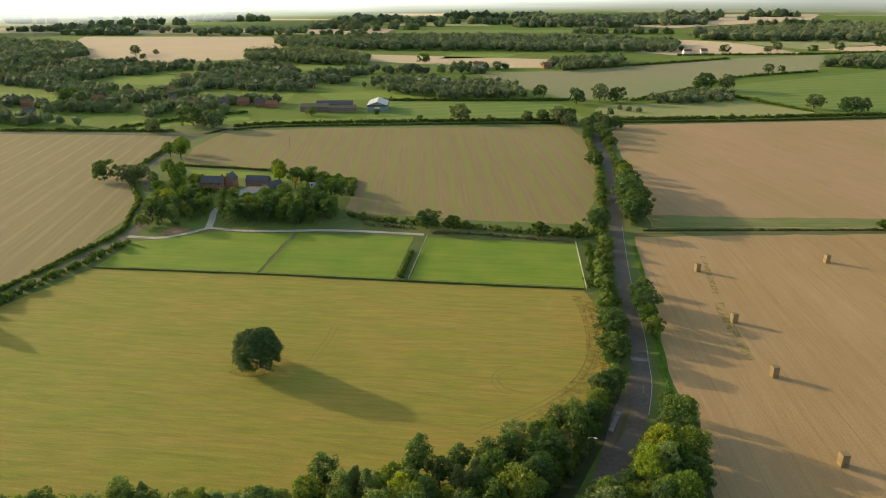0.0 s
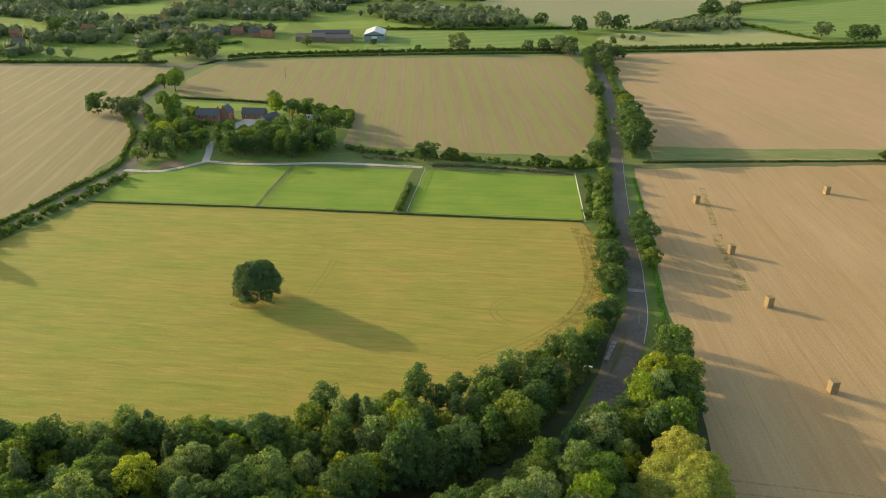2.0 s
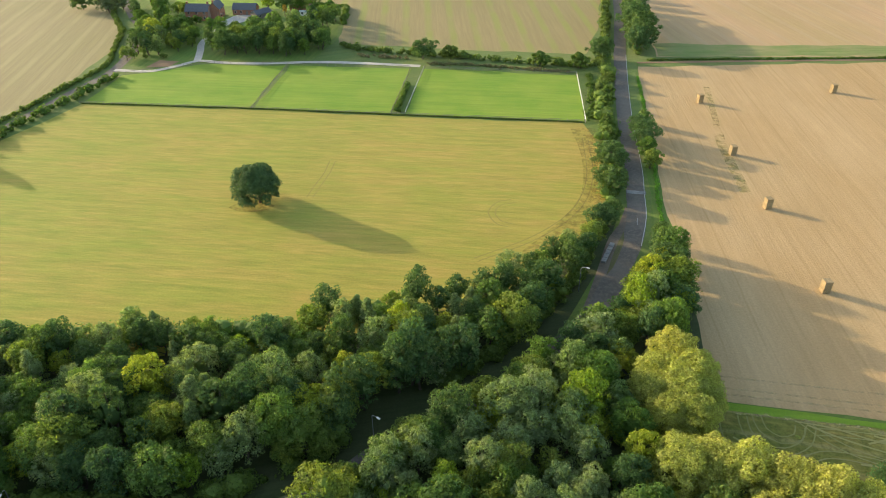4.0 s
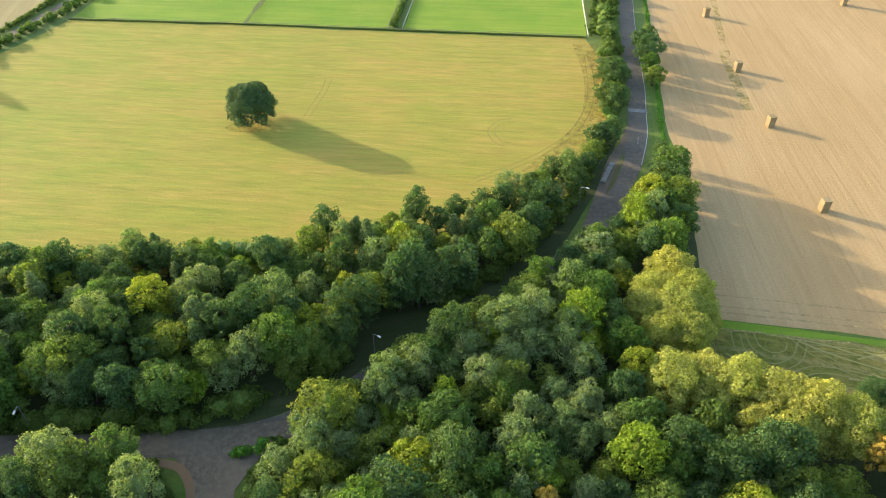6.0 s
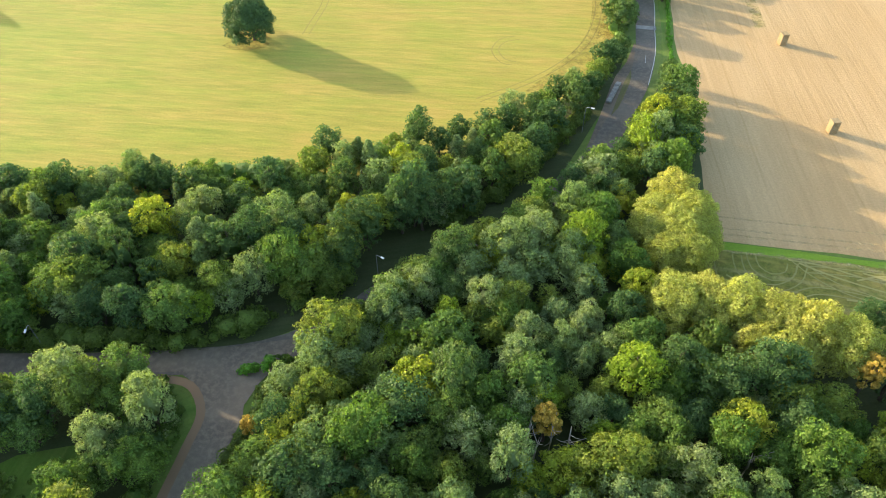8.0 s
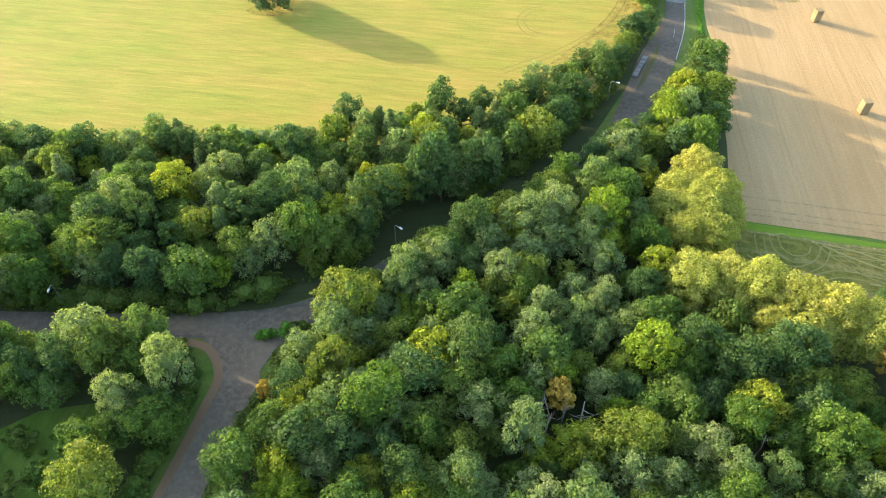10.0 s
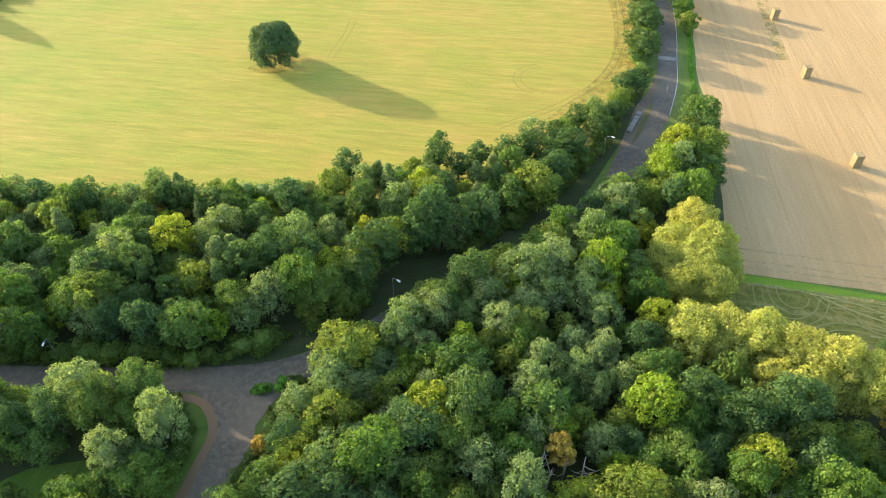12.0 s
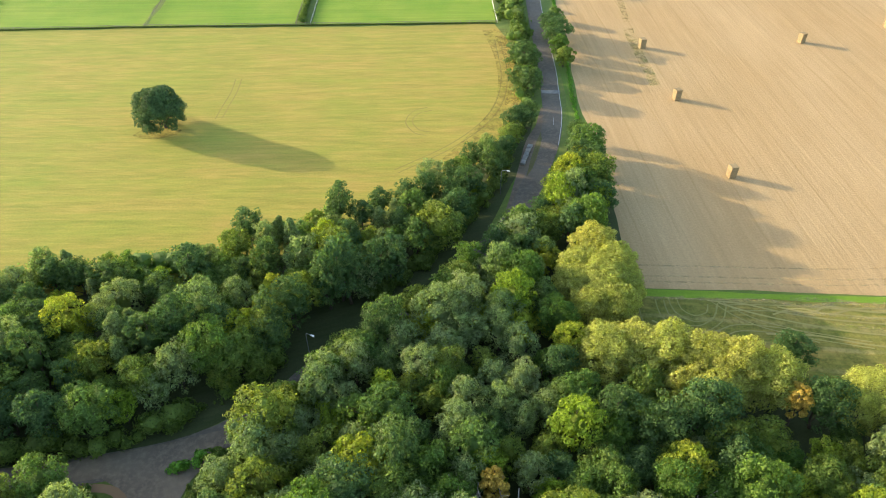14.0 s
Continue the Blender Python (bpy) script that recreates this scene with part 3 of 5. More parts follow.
# roads, track and paving
ribbon("dirt_edge", "bare brown earth along the side road", [(-52, 73.2), (-46, 71.5), (-42.8, 66), (-43.6, 60), (-45, 53), (-46.5, 46), (-49, 35)], 1.6, 0.12, MUD, category="verge")
ribbon("road", "grey asphalt country road with worn edges", ROAD, 5.8, 0.09, ASPHALT)
ribbon("lane", "narrow grey lane past the farm", LANE, 4.6, 0.08, ASPHALT)
ribbon("cross_road", "narrow grey road between hedges", TOPROAD, 5.0, 0.08, ASPHALT)
ribbon("side_road", "worn side road from the junction into the wood", [(-38.5, 79), (-39.8, 72), (-39.2, 65), (-40.8, 58.5), (-42, 51.6), (-43.4, 46.4), (-45.5, 36), (-51, 10), (-58, -40)], (8.0, 6.0), 0.1, WORN)
sheet("junction", "worn asphalt junction with patched edges", [(-58, 74.2), (-49, 74.5), (-45.5, 72), (-43, 68), (-36, 66), (-33.5, 72), (-29, 77.5), (-27, 82), (-40, 80), (-56, 78.5)], 0.11, WORN, "road")
sheet("lay_by", "worn asphalt lay-by beside the road", [(56.5, 188), (52.2, 177.5), (48.2, 171.1), (45.9, 166), (41.5, 154.2), (36.6, 141.9), (33.2, 134), (37, 132.5), (44, 145), (52, 162), (57, 178)], 0.07, DUSTY, "road")
for line in ([(61.8, 102.7), (61.3, 98.4), (63.1, 94.5), (67.2, 93.2), (71.9, 95.3), (74.6, 99.4)], [(64.8, 103), (64.6, 99), (67.1, 96.2), (70.8, 96.8), (72.4, 99.5)], [(73.5, 101), (76, 97), (80, 93), (85.4, 89.9), (90.1, 86.9)],
             [(74.8, 98.2), (80.3, 97.6), (94.1, 94.8), (120, 88)], [(55.9, 102.6), (55.5, 95.6), (61, 91.7), (69.8, 91.3), (77.9, 92), (100, 84)]):
    for side in (-0.9, 0.9):
        ribbon("tyre_track", "pale curved wheel mark in the mown grass", line, 0.3, 0.06 + 0.004 * len(line), MOWMARK, shift=side, category="track")
ribbon("road_patch", "pale repaired strip across the road", [(58.8, 197.2), (64.6, 196.2)], 2.2, 0.12, CONCRETE)
ribbon("edge_line", "worn white edge line on the road", [(84.5, 329), (77, 290), (71.5, 259), (67.5, 233), (64.3, 211), (61.5, 197), (58.5, 182), (53.5, 167)], 0.22, 0.12, WHITELINE, shift=-2.75)
for y0 in (177,):
    ribbon("centre_line", "worn white centre dash on the road", [(57 - (176 - y0) * 0.45, y0), (58 - (176 - y0) * 0.45, y0 + 4)], 0.16, 0.12, WHITELINE)
ribbon("farm_track", "pale gravel farm track", [(-147, 313), (-138, 311.5), (-129, 311.5), (-119, 319), (-112, 325), (-103, 322.5), (-84, 320.5), (-50, 321.5), (-9, 315.5)], 3.0, 0.09, GRAVEL)
ribbon("farm_drive", "pale gravel drive to the farmhouse", [(-113, 325), (-115.5, 339), (-118, 351), (-117, 369), (-112, 388), (-100, 400)], 3.4, 0.1, GRAVEL)
sheet("farm_yard", "pale gravel farm yard", [(-120, 383), (-108, 385), (-96, 396), (-98, 408), (-112, 402)], 0.11, GRAVEL, "yard")
sheet("bare_patch", "patch of bare earth beside the drive", [(-134, 316), (-124, 317), (-121, 324), (-131, 326)], 0.08, MUD, "soil")
ribbon("field_path", "worn earth path between two stubble fields", [(90, 318), (140, 319), (210, 320), (330, 323), (500, 327)], 2.2, 0.1, MUD)


# ---- trees ----
def ico(level):
    bm = bmesh.new()
    bmesh.ops.create_icosphere(bm, subdivisions=level, radius=1)
    v = np.array([q.co for q in bm.verts])
    f = [tuple(q.index for q in g.verts) for g in bm.faces]
    bm.free()
    return v, np.array(f)


ICO1, ICO2 = ico(1), ico(2)


def leaf_sprays(rs, centres, normals, size, droop=0.0):
    """A small bent leaf spray at each place, turned roughly outwards."""
    n = len(centres)
    nn = normals + rs.normal(0, 0.45, (n, 3))
    nn[:, 2] -= droop
    nn /= np.linalg.norm(nn, axis=1, keepdims=True)
    a = np.cross(nn, rs.normal(0, 1, (n, 3)))
    a /= np.linalg.norm(a, axis=1, keepdims=True)
    b = np.cross(nn, a)
    s = size * rs.uniform(0.6, 1.4, (n, 1))
    tri = np.stack([centres - a * s * 0.7 - b * s * 0.45, centres + a * s * 0.7 - b * s * 0.45, centres + b * s * 0.85 + nn * s * 0.25], 1)
    return tri.reshape(-1, 3), np.arange(3 * n).reshape(-1, 3)


def crown(name, seed, height, low, radius, lobes, leaves, leaf, material, form="round", core=True):
    """A crown of overlapping leafy lobes, with hollows between them."""
    rs = np.random.RandomState(seed)
    lobes = int(lobes * 1.5)
    mid, half = (height + low) / 2, (height - low) / 2
    cs, rr = [], []
    lumps = rs.normal(0, 1, (5, 3))
    lumps /= np.linalg.norm(lumps, axis=1, keepdims=True)
    swell = rs.uniform(-0.3, 0.3, 5)
    for i in range(lobes):
        # evenly round the crown, none straight below it
        h = 0.97 - 1.65 * (i + rs.uniform(0, 1)) / lobes
        a = i * 2.39996 + rs.uniform(-0.5, 0.5)
        k = rs.uniform(0.6, 1.0)
        r = radius * rs.choice([0.12, 0.15, 0.19, 0.26])
        if form == "round":
            wide = (1 - abs(h) ** 2.3) ** 0.5 if h > 0 else 1 - 0.45 * h * h
        elif form == "cone":
            wide = max(0.08, 0.92 * (1 - (h + 0.7) / 1.75) ** 0.8)
            r *= 0.7 + 0.3 * wide
        else:
            wide = 0.8 * math.sqrt(max(0.02, 1 - h * h)) + 0.06
            r *= 0.6 + 0.4 * wide
        out = wide * (radius - r * 0.5) * (k if h < 0.75 else rs.uniform(0.3, 1.0))
        u = np.array([math.cos(a) * math.sqrt(1 - h * h), math.sin(a) * math.sqrt(1 - h * h), h])
        big = 1 + float((swell * np.maximum(0, lumps @ u) ** 2).sum())
        cs.append((math.cos(a) * out * big, math.sin(a) * out * big, mid + h * (0.78 + 0.22 * k) * (half - r * 0.4) * (0.5 + 0.5 * big)))
        rr.append(r)
    cs, rr = np.array(cs), np.array(rr)
    cs[:, :2] *= 1 + 0.09 * rs.normal(0, 1, (lobes, 1))
    w = rr**2 / (rr**2).sum()
    pick = rs.choice(lobes, int(leaves * 2.6), p=w)
    d = rs.normal(0, 1, (len(pick), 3))
    d[:, 2] = np.where(d[:, 2] < -0.35, -d[:, 2], d[:, 2])
    d /= np.linalg.norm(d, axis=1, keepdims=True)
    p = cs[pick] + d * rr[pick, None] * rs.uniform(0.75, 1.32, (len(pick), 1)) * np.array([1, 1, 0.85])
    deep = (np.linalg.norm((p[:, None] - cs[None]) / rr[None, :, None], axis=2) < 0.8).any(1)
    # few leaves grow in the shade low inside the crown
    inner = np.linalg.norm(p[:, :2], axis=1) < radius * 0.55
    deep |= inner & (p[:, 2] < mid)
    p, d = p[~deep][:leaves], d[~deep][:leaves]
    verts, sprays = leaf_sprays(rs, p, d, leaf)
    faces = sprays.tolist()
    verts = [verts]
    k = len(verts[0])
    if core:
        verts.append(ICO2[0] * (1 + 0.1 * rs.normal(0, 1, (len(ICO2[0]), 1))) * np.array([radius, radius, half]) * (0.42 if form == "round" else 0.38) + np.array([0, 0, mid]))
        faces += (ICO2[1] + k).tolist()
        k += len(ICO2[0])
        for c, r in zip(cs[::3], rr[::3]):
            v = ICO1[0] * (1 + 0.12 * rs.normal(0, 1, (len(ICO1[0]), 1))) * r * 0.62 * np.array([1, 1, 0.85]) + c
            verts.append(v)
            faces += (ICO1[1] + k).tolist()
            k += len(v)
    return mesh_of(name, np.concatenate(verts), faces, material), cs, rr


def trunk_mesh(seed, height, low, girth, cs, rr):
    """A tapered trunk with limbs that reach into the lobes of the crown."""
    rs = np.random.RandomState(seed + 99)
    top = low + (height - low) * 0.55
    bend = rs.normal(0, 0.25, 2)
    spine = [(0, 0, -0.3), (bend[0] * 0.2, bend[1] * 0.2, low * 0.6), (bend[0], bend[1], low + 0.6), (bend[0] * 1.6, bend[1] * 1.6, top)]
    pieces = [tube(spine, [girth * 1.35, girth, girth * 0.8, girth * 0.3])]
    for i in rs.permutation(len(cs))[:6]:
        z = rs.uniform(low * 0.7, top * 0.9)
        a, b = Vector((bend[0], bend[1], z)), Vector(cs[i])
        pieces.append(tube([a, a.lerp(b, 0.5) + Vector((0, 0, 0.3)), b], [girth * 0.42, girth * 0.28, girth * 0.1], 5))
    v, f = join(*pieces)
    return mesh_of("trunk", v, f, BARK, True)


STORE = {}


def tree_kind(key, name, label, seed, height, low, radius, lobes, leaves, leaf, material, form="round", girth=0.28):
    STORE[key] = (name, label, seed, height, low, radius, lobes, leaves, leaf, material, form, girth)


MADE = {}


def tree(key, x, y, scale=1.0, turn=0.0, label="", group="", tall=1.0, z=0.0):
    """A tree of a kind, built once and then copied."""
    m = Matrix.Translation((x, y, z)) @ Matrix.Rotation(turn, 4, "Z")
    name, text, seed, height, low, radius, lobes, leaves, leaf, material, form, girth = STORE[key]
    size = Vector((scale * (1.02 + 0.13 * math.sin(7 * x + 3 * y)), scale * (1.02 + 0.13 * math.sin(5 * y - 4 * x)), scale * tall))
    near = y < 112 and key not in ("lone", "shrub", "autumn", "willow_a", "willow_b")
    if near:
        leaves, leaf = int(leaves * 1.65), leaf * 0.76
    key = (key, near)
    if key not in MADE:
        ob = thing(name, text, "tree")
        c, cs, rr = crown("crown", seed, height, low, radius, lobes, leaves, leaf, material, form)
        part("trunk", trunk_mesh(seed, height, low, girth, cs, rr), ob)
        part("crown", c, ob)
        MADE[key] = ob
        ob.matrix_basis = m
    else:
        ob = copy_thing(MADE[key], m)
    ob.scale = size
    ob["label"] = label or text
    if group:
        ob["group"] = group
    return ob


tree_kind("oak_a", "oak_tree", "rounded green oak with a dense leafy crown", 11, 10.5, 0.9, 4.3, 46, 2300, 0.285, LEAF)
tree_kind("oak_b", "oak_tree", "lumpy green oak with a broad crown", 12, 9.6, 0.8, 4.7, 50, 2400, 0.29, LEAF)
tree_kind("oak_c", "hazel_tree", "small bushy green hazel tree", 13, 7.8, 0.4, 3.8, 36, 1700, 0.28, LEAF)
tree_kind("ash_a", "ash_tree", "grey-green ash with a feathery crown", 14, 11.2, 0.9, 4.0, 46, 2300, 0.27, LEAF_GREY)
tree_kind("ash_b", "ash_tree", "grey-green ash with an uneven crown", 15, 9.6, 0.8, 3.7, 42, 2100, 0.27, LEAF_GREY)
tree_kind("lime_a", "maple_tree", "yellow-green field maple in the wood", 16, 9.2, 0.8, 3.7, 36, 1900, 0.28, LEAF_LIME)
tree_kind("dark_a", "alder_tree", "dark green alder with a full crown", 17, 11.2, 0.8, 4.3, 46, 2300, 0.285, LEAF_DARK)
tree_kind("dark_b", "alder_tree", "tall dark green alder with a narrow crown", 18, 12.5, 0.8, 3.6, 44, 2000, 0.28, LEAF_DARK, "tall")
tree_kind("larch", "larch_tree", "pointed grey-green larch with feathery branches", 19, 10.8, 0.8, 3.1, 50, 2100, 0.27, LEAF_GREY, "cone")
tree_kind("willow_a", "willow_tree", "large yellow-green willow with a billowing crown", 20, 13.5, 1.0, 6.0, 120, 17000, 0.19, WILLOW, girth=0.4)
tree_kind("willow_b", "willow_tree", "yellow willow with a billowing crown", 21, 11.0, 0.8, 5.2, 100, 14000, 0.19, WILLOW, girth=0.36)
tree_kind("autumn", "autumn_tree", "small tree with orange autumn leaves", 22, 9.5, 2.6, 1.9, 26, 2000, 0.24, AUTUMN)
tree_kind("lone", "lone_oak_tree", "broad dark green oak standing alone in the meadow", 23, 12.6, -0.4, 7.0, 96, 16000, 0.28, LEAF_OAK, girth=0.55)
tree_kind("poplar", "poplar_tree", "tall narrow green poplar beside the farmhouse", 24, 19.0, 0.8, 3.3, 60, 3200, 0.4, LEAF, "tall", 0.4)
tree_kind("shrub", "shrub", "bushy green shrub in the hedge", 25, 3.6, 0.2, 2.2, 12, 1100, 0.3, HEDGELEAF, girth=0.12)
tree_kind("hedge_tree", "hedgerow_tree", "rounded green tree growing in the roadside hedge", 26, 7.6, 0.2, 4.4, 36, 2200, 0.32, LEAF_DARK)
tree_kind("hedge_tree_b", "hedgerow_tree", "bright green bushy tree growing in the roadside hedge", 27, 7.0, 0.2, 3.8, 32, 2100, 0.32, LEAF)
tree_kind("far_a", "field_tree", "rounded green tree seen across the fields", 28, 9.5, -0.6, 5.6, 34, 1300, 0.55, FARLEAF)
tree_kind("far_b", "field_tree", "dark green tree seen across the fields", 29, 10.0, -0.6, 5.6, 34, 1300, 0.55, LEAF_DARK)

rng = random.Random(3)


def slope(x, y):
    """The roadside wood grows lower towards its thin eastern end."""
    if x < -22 and y > 110:
        return 0.8
    if x < 6 and y > 124:
        return 0.8
    return 1 - 0.32 * max(0, min(1, (y - 128) / 30)) if y < 190 and 5 < x < 26 + 0.82 * (y - 128) else 1


def wood(poly, edges, gap, keep, kinds, group, scale=(0.72, 1.25)):
    """Trees on a jittered grid inside a plot, at least keep metres from its edges."""
    xs, ys = [p[0] for p in poly], [p[1] for p in poly]
    n = 0
    y, odd = min(ys), 0
    while y < max(ys):
        x = min(xs) + (gap / 2 if odd else 0)
        while x < max(xs):
            px, py = x + rng.uniform(-0.33, 0.33) * gap, y + rng.uniform(-0.33, 0.33) * gap
            if inside(px, py, poly) and off_edge(px, py, edges) > keep and not any(math.hypot(px - cx, py - cy) < cr for cx, cy, cr in CLEAR):
                key = rng.choice(kinds)
                key = "dark_a" if key == "dark_b" and slope(px, py) < 1 else key
                tree(key, px, py, rng.uniform(*scale) * slope(px, py), rng.uniform(0, 6.3), group=group, tall=rng.uniform(0.9, 1.25))
                n += 1
            x += gap
        y += gap * 0.87
        odd = not odd
    return n


# places kept free for the willows, the orange tree, the lamps and the dead trees
CLEAR = [(49, 114, 7), (53, 110, 6), (45.5, 108.5, 6), (44.5, 98, 6), (47.5, 102.5, 7), (43, 104, 6), (51, 102, 6), (46.5, 96.5, 7), (42, 99, 5), (49.5, 92, 5), (43, 84, 6), (48.5, 84, 6), (54, 82, 6), (59.5, 79, 6), (65, 76.5, 6), (70.5, 73.5, 6),
         (60, 73.5, 5), (54, 74.5, 5), (72, 67, 4.5), (71, 63, 4), (85, 66.5, 8), (80, 62, 5), (88, 60, 5), (15, 58, 4.6), (-13.3, 96.4, 4), (-75.5, 81, 4), (19, 56, 3.6), (20, 62, 3), (48, 53, 3), (-69, 49, 9), (-64, 44, 7), (-77, 46, 9), (-63, 56, 4), (-32, 95, 5), (-26, 94, 4), (-37, 92, 4), (-31, 72, 5.5), (-29, 76, 4)]
W_NORTH = [(-132, 82), (-95, 81), (-84, 80.5), (-71, 80), (-59, 80), (-44, 81), (-35, 84.5), (-25, 90), (-19, 96), (-11, 106), (0, 109), (8.5, 116.5), (15, 123), (21.5, 129.5), (30, 140), (36, 150), (41, 161.5), (48.5, 179)]
W_NORTH_TOP = [(48.5, 179), (41, 171), (31, 159.5), (18, 149.5), (10, 146.5), (-2, 142.5), (-18, 134), (-23, 136), (-37, 130.5), (-47, 126), (-51, 128.5), (-67, 129), (-78, 125), (-87, 127), (-111, 129), (-132, 129)]
W_EAST = [(-38, 37), (-36, 48), (-34, 58), (-33, 66), (-26, 75), (-20, 81), (-13.5, 86.2), (-6.5, 93), (3.5, 101), (8.5, 105.2), (17, 110), (25, 119), (34, 127.5), (39.5, 134.5), (46, 141.5), (54, 153), (58.5, 163), (63, 172), (64, 155), (61, 141), (57.5, 118), (55, 107), (50, 97), (45, 90), (53, 89), (65, 84), (79, 76), (93, 73), (108, 69), (108, 37)]
W_SOUTH = [(-105, 72), (-77, 72), (-60, 74), (-51, 72), (-46.5, 69), (-45, 64), (-46.5, 57), (-48, 50), (-51, 38), (-105, 38)]
MIXED = ["lime_a", "oak_a", "oak_b", "oak_c", "ash_a", "ash_b", "lime_a", "dark_a", "oak_a", "ash_a", "oak_b", "ash_b", "oak_c", "dark_a"]
wood(W_NORTH + W_NORTH_TOP[1:], W_NORTH + W_NORTH_TOP[1:], 5.9, 0.9, ["oak_a", "oak_b", "oak_a", "ash_a", "lime_a", "dark_a", "dark_b", "oak_c", "dark_a", "ash_b", "larch"], "trees of the roadside wood")
wood(W_EAST, W_EAST, 5.8, 1.9, MIXED, "trees of the wood beside the junction")
wood(W_SOUTH, W_SOUTH, 6.0, 1.2, ["ash_b", "oak_c", "oak_a", "ash_a", "dark_a"], "trees of the wood south of the lane", (0.85, 1.15))
SPECIAL = [("willow_b", 49, 114, 1.1), ("willow_b", 53, 110, 0.95), ("willow_b", 45.5, 108.5, 1.0), ("willow_b", 50.5, 106.5, 1.12), ("willow_b", 43, 103.5, 0.95), ("willow_b", 47.5, 102.5, 1.12), ("willow_b", 52, 101.5, 0.9), ("willow_b", 44.5, 98, 0.95), ("willow_b", 49, 96.5, 1.0), ("oak_c", 80, 63, 0.7), ("oak_c", 88, 60.5, 0.7),
           ("willow_b", 43, 84, 1.11), ("willow_b", 48.5, 84, 1.07), ("willow_b", 54, 82, 1.18), ("willow_b", 59.5, 79, 1.18), ("willow_b", 65, 76.5, 1.25), ("willow_b", 70.5, 73.5, 1.18), ("willow_b", 60, 73.5, 1.07), ("willow_b", 54, 74.5, 0.95),
           ("willow_a", 85, 66.5, 0.98), ("autumn", 16.5, 60, 1.12), ("autumn", 10.5, 57, 0.62), ("autumn", -32.5, 61, 0.7), ("lime_a", 13, 51, 0.85), ("lime_a", 20.5, 52, 0.85), ("lime_a", -14, 46, 0.9), ("lime_a", 5, 66, 0.6), ("autumn", 72, 67.5, 1.3), ("lone", -56, 192, 1.0),
           ("oak_a", -32, 95, 1.35), ("oak_b", -26, 94.5, 1.15), ("oak_c", -29.5, 91, 0.85), ("oak_c", -22.5, 93, 0.85), ("dark_a", -20, 98, 1.0), ("ash_b", -41, 89, 1.0), ("ash_a", -37, 92, 1.15), ("dark_a", 79, 81, 0.9), ("dark_a", -180, 231, 1.2),
           ("dark_b", -20, 102.5, 1.1), ("dark_b", -16, 105, 1.15), ("dark_b", -9, 110, 1.1), ("dark_b", -4.5, 111, 1.15), ("dark_b", 1, 114, 1.1), ("dark_b", 5, 116, 1.1),
           ("oak_b", -16.5, 82.5, 0.95), ("oak_a", -10.5, 87, 1.0), ("oak_b", -4.5, 92, 1.05), ("ash_a", 2, 97.5, 1.0), ("oak_a", 9, 102, 1.05), ("oak_b", 16, 107, 1.0), ("oak_a", 21.5, 115, 0.95), ("dark_a", 29, 120.5, 0.85), ("oak_a", 35.5, 124.5, 0.78), ("dark_a", 42, 131, 0.75), ("oak_b", 47.5, 138, 0.75),
           ("shrub", -30, 71, 1.0), ("shrub", -28.5, 74.5, 1.0), ("shrub", -31.5, 67.5, 1.1), ("shrub", -72, 52, 1.0), ("shrub", -66, 46, 1.2), ("shrub", -76, 47, 1.3), ("oak_c", -81, 50, 0.7), ("shrub", -61, 51, 1.2), ("shrub", -70, 43, 1.1), ("shrub", -64, 54, 1.0),
           ("dark_a", 61.5, 167, 0.62), ("dark_a", 59.5, 160, 0.8), ("oak_b", 62.5, 157, 0.75), ("dark_a", 57.5, 153.5, 0.85), ("dark_a", 61, 149.5, 0.9), ("dark_a", 56, 146, 0.9), ("oak_b", 59.5, 142, 0.9), ("dark_a", 53.5, 139.5, 0.9), ("dark_a", 57.5, 134, 0.9), ("oak_b", 50, 136, 0.85),
           ("hedge_tree", 51.1, 182.4, 0.72), ("hedge_tree", 48.2, 180.4, 0.7), ("hedge_tree", 48.7, 177.4, 0.7), ("hedge_tree", 45.3, 177.3, 0.75)]
for key, x, y, s in SPECIAL:
    tree(key, x, y, s, x * 0.7 + y)


# ---- hedges ----
def lobe_cloud(rs, cs, rr, leaves, leaf, material, name, squash=0.85, core=0.82):
    """Leaf sprays over the outside of many lobes, with a lumpy core in each."""
    w = rr**2 / (rr**2).sum()
    pick = rs.choice(len(cs), leaves, p=w)
    d = rs.normal(0, 1, (leaves, 3))
    d[:, 2] = np.abs(d[:, 2]) * 0.9 - 0.25
    d /= np.linalg.norm(d, axis=1, keepdims=True)
    p = cs[pick] + d * rr[pick, None] * rs.uniform(0.88, 1.15, (leaves, 1)) * np.array([1, 1, squash])
    v, q = leaf_sprays(rs, p, d, leaf)
    verts, faces, k = [v], q.tolist(), len(v)
    for c, r in zip(cs, rr):
        v = ICO1[0] * (1 + 0.13 * rs.normal(0, 1, (12, 1))) * r * core * np.array([1, 1, squash]) + c
        verts.append(v)
        faces += (ICO1[1] + k).tolist()
        k += len(v)
    return mesh_of(name, np.concatenate(verts), faces, material)


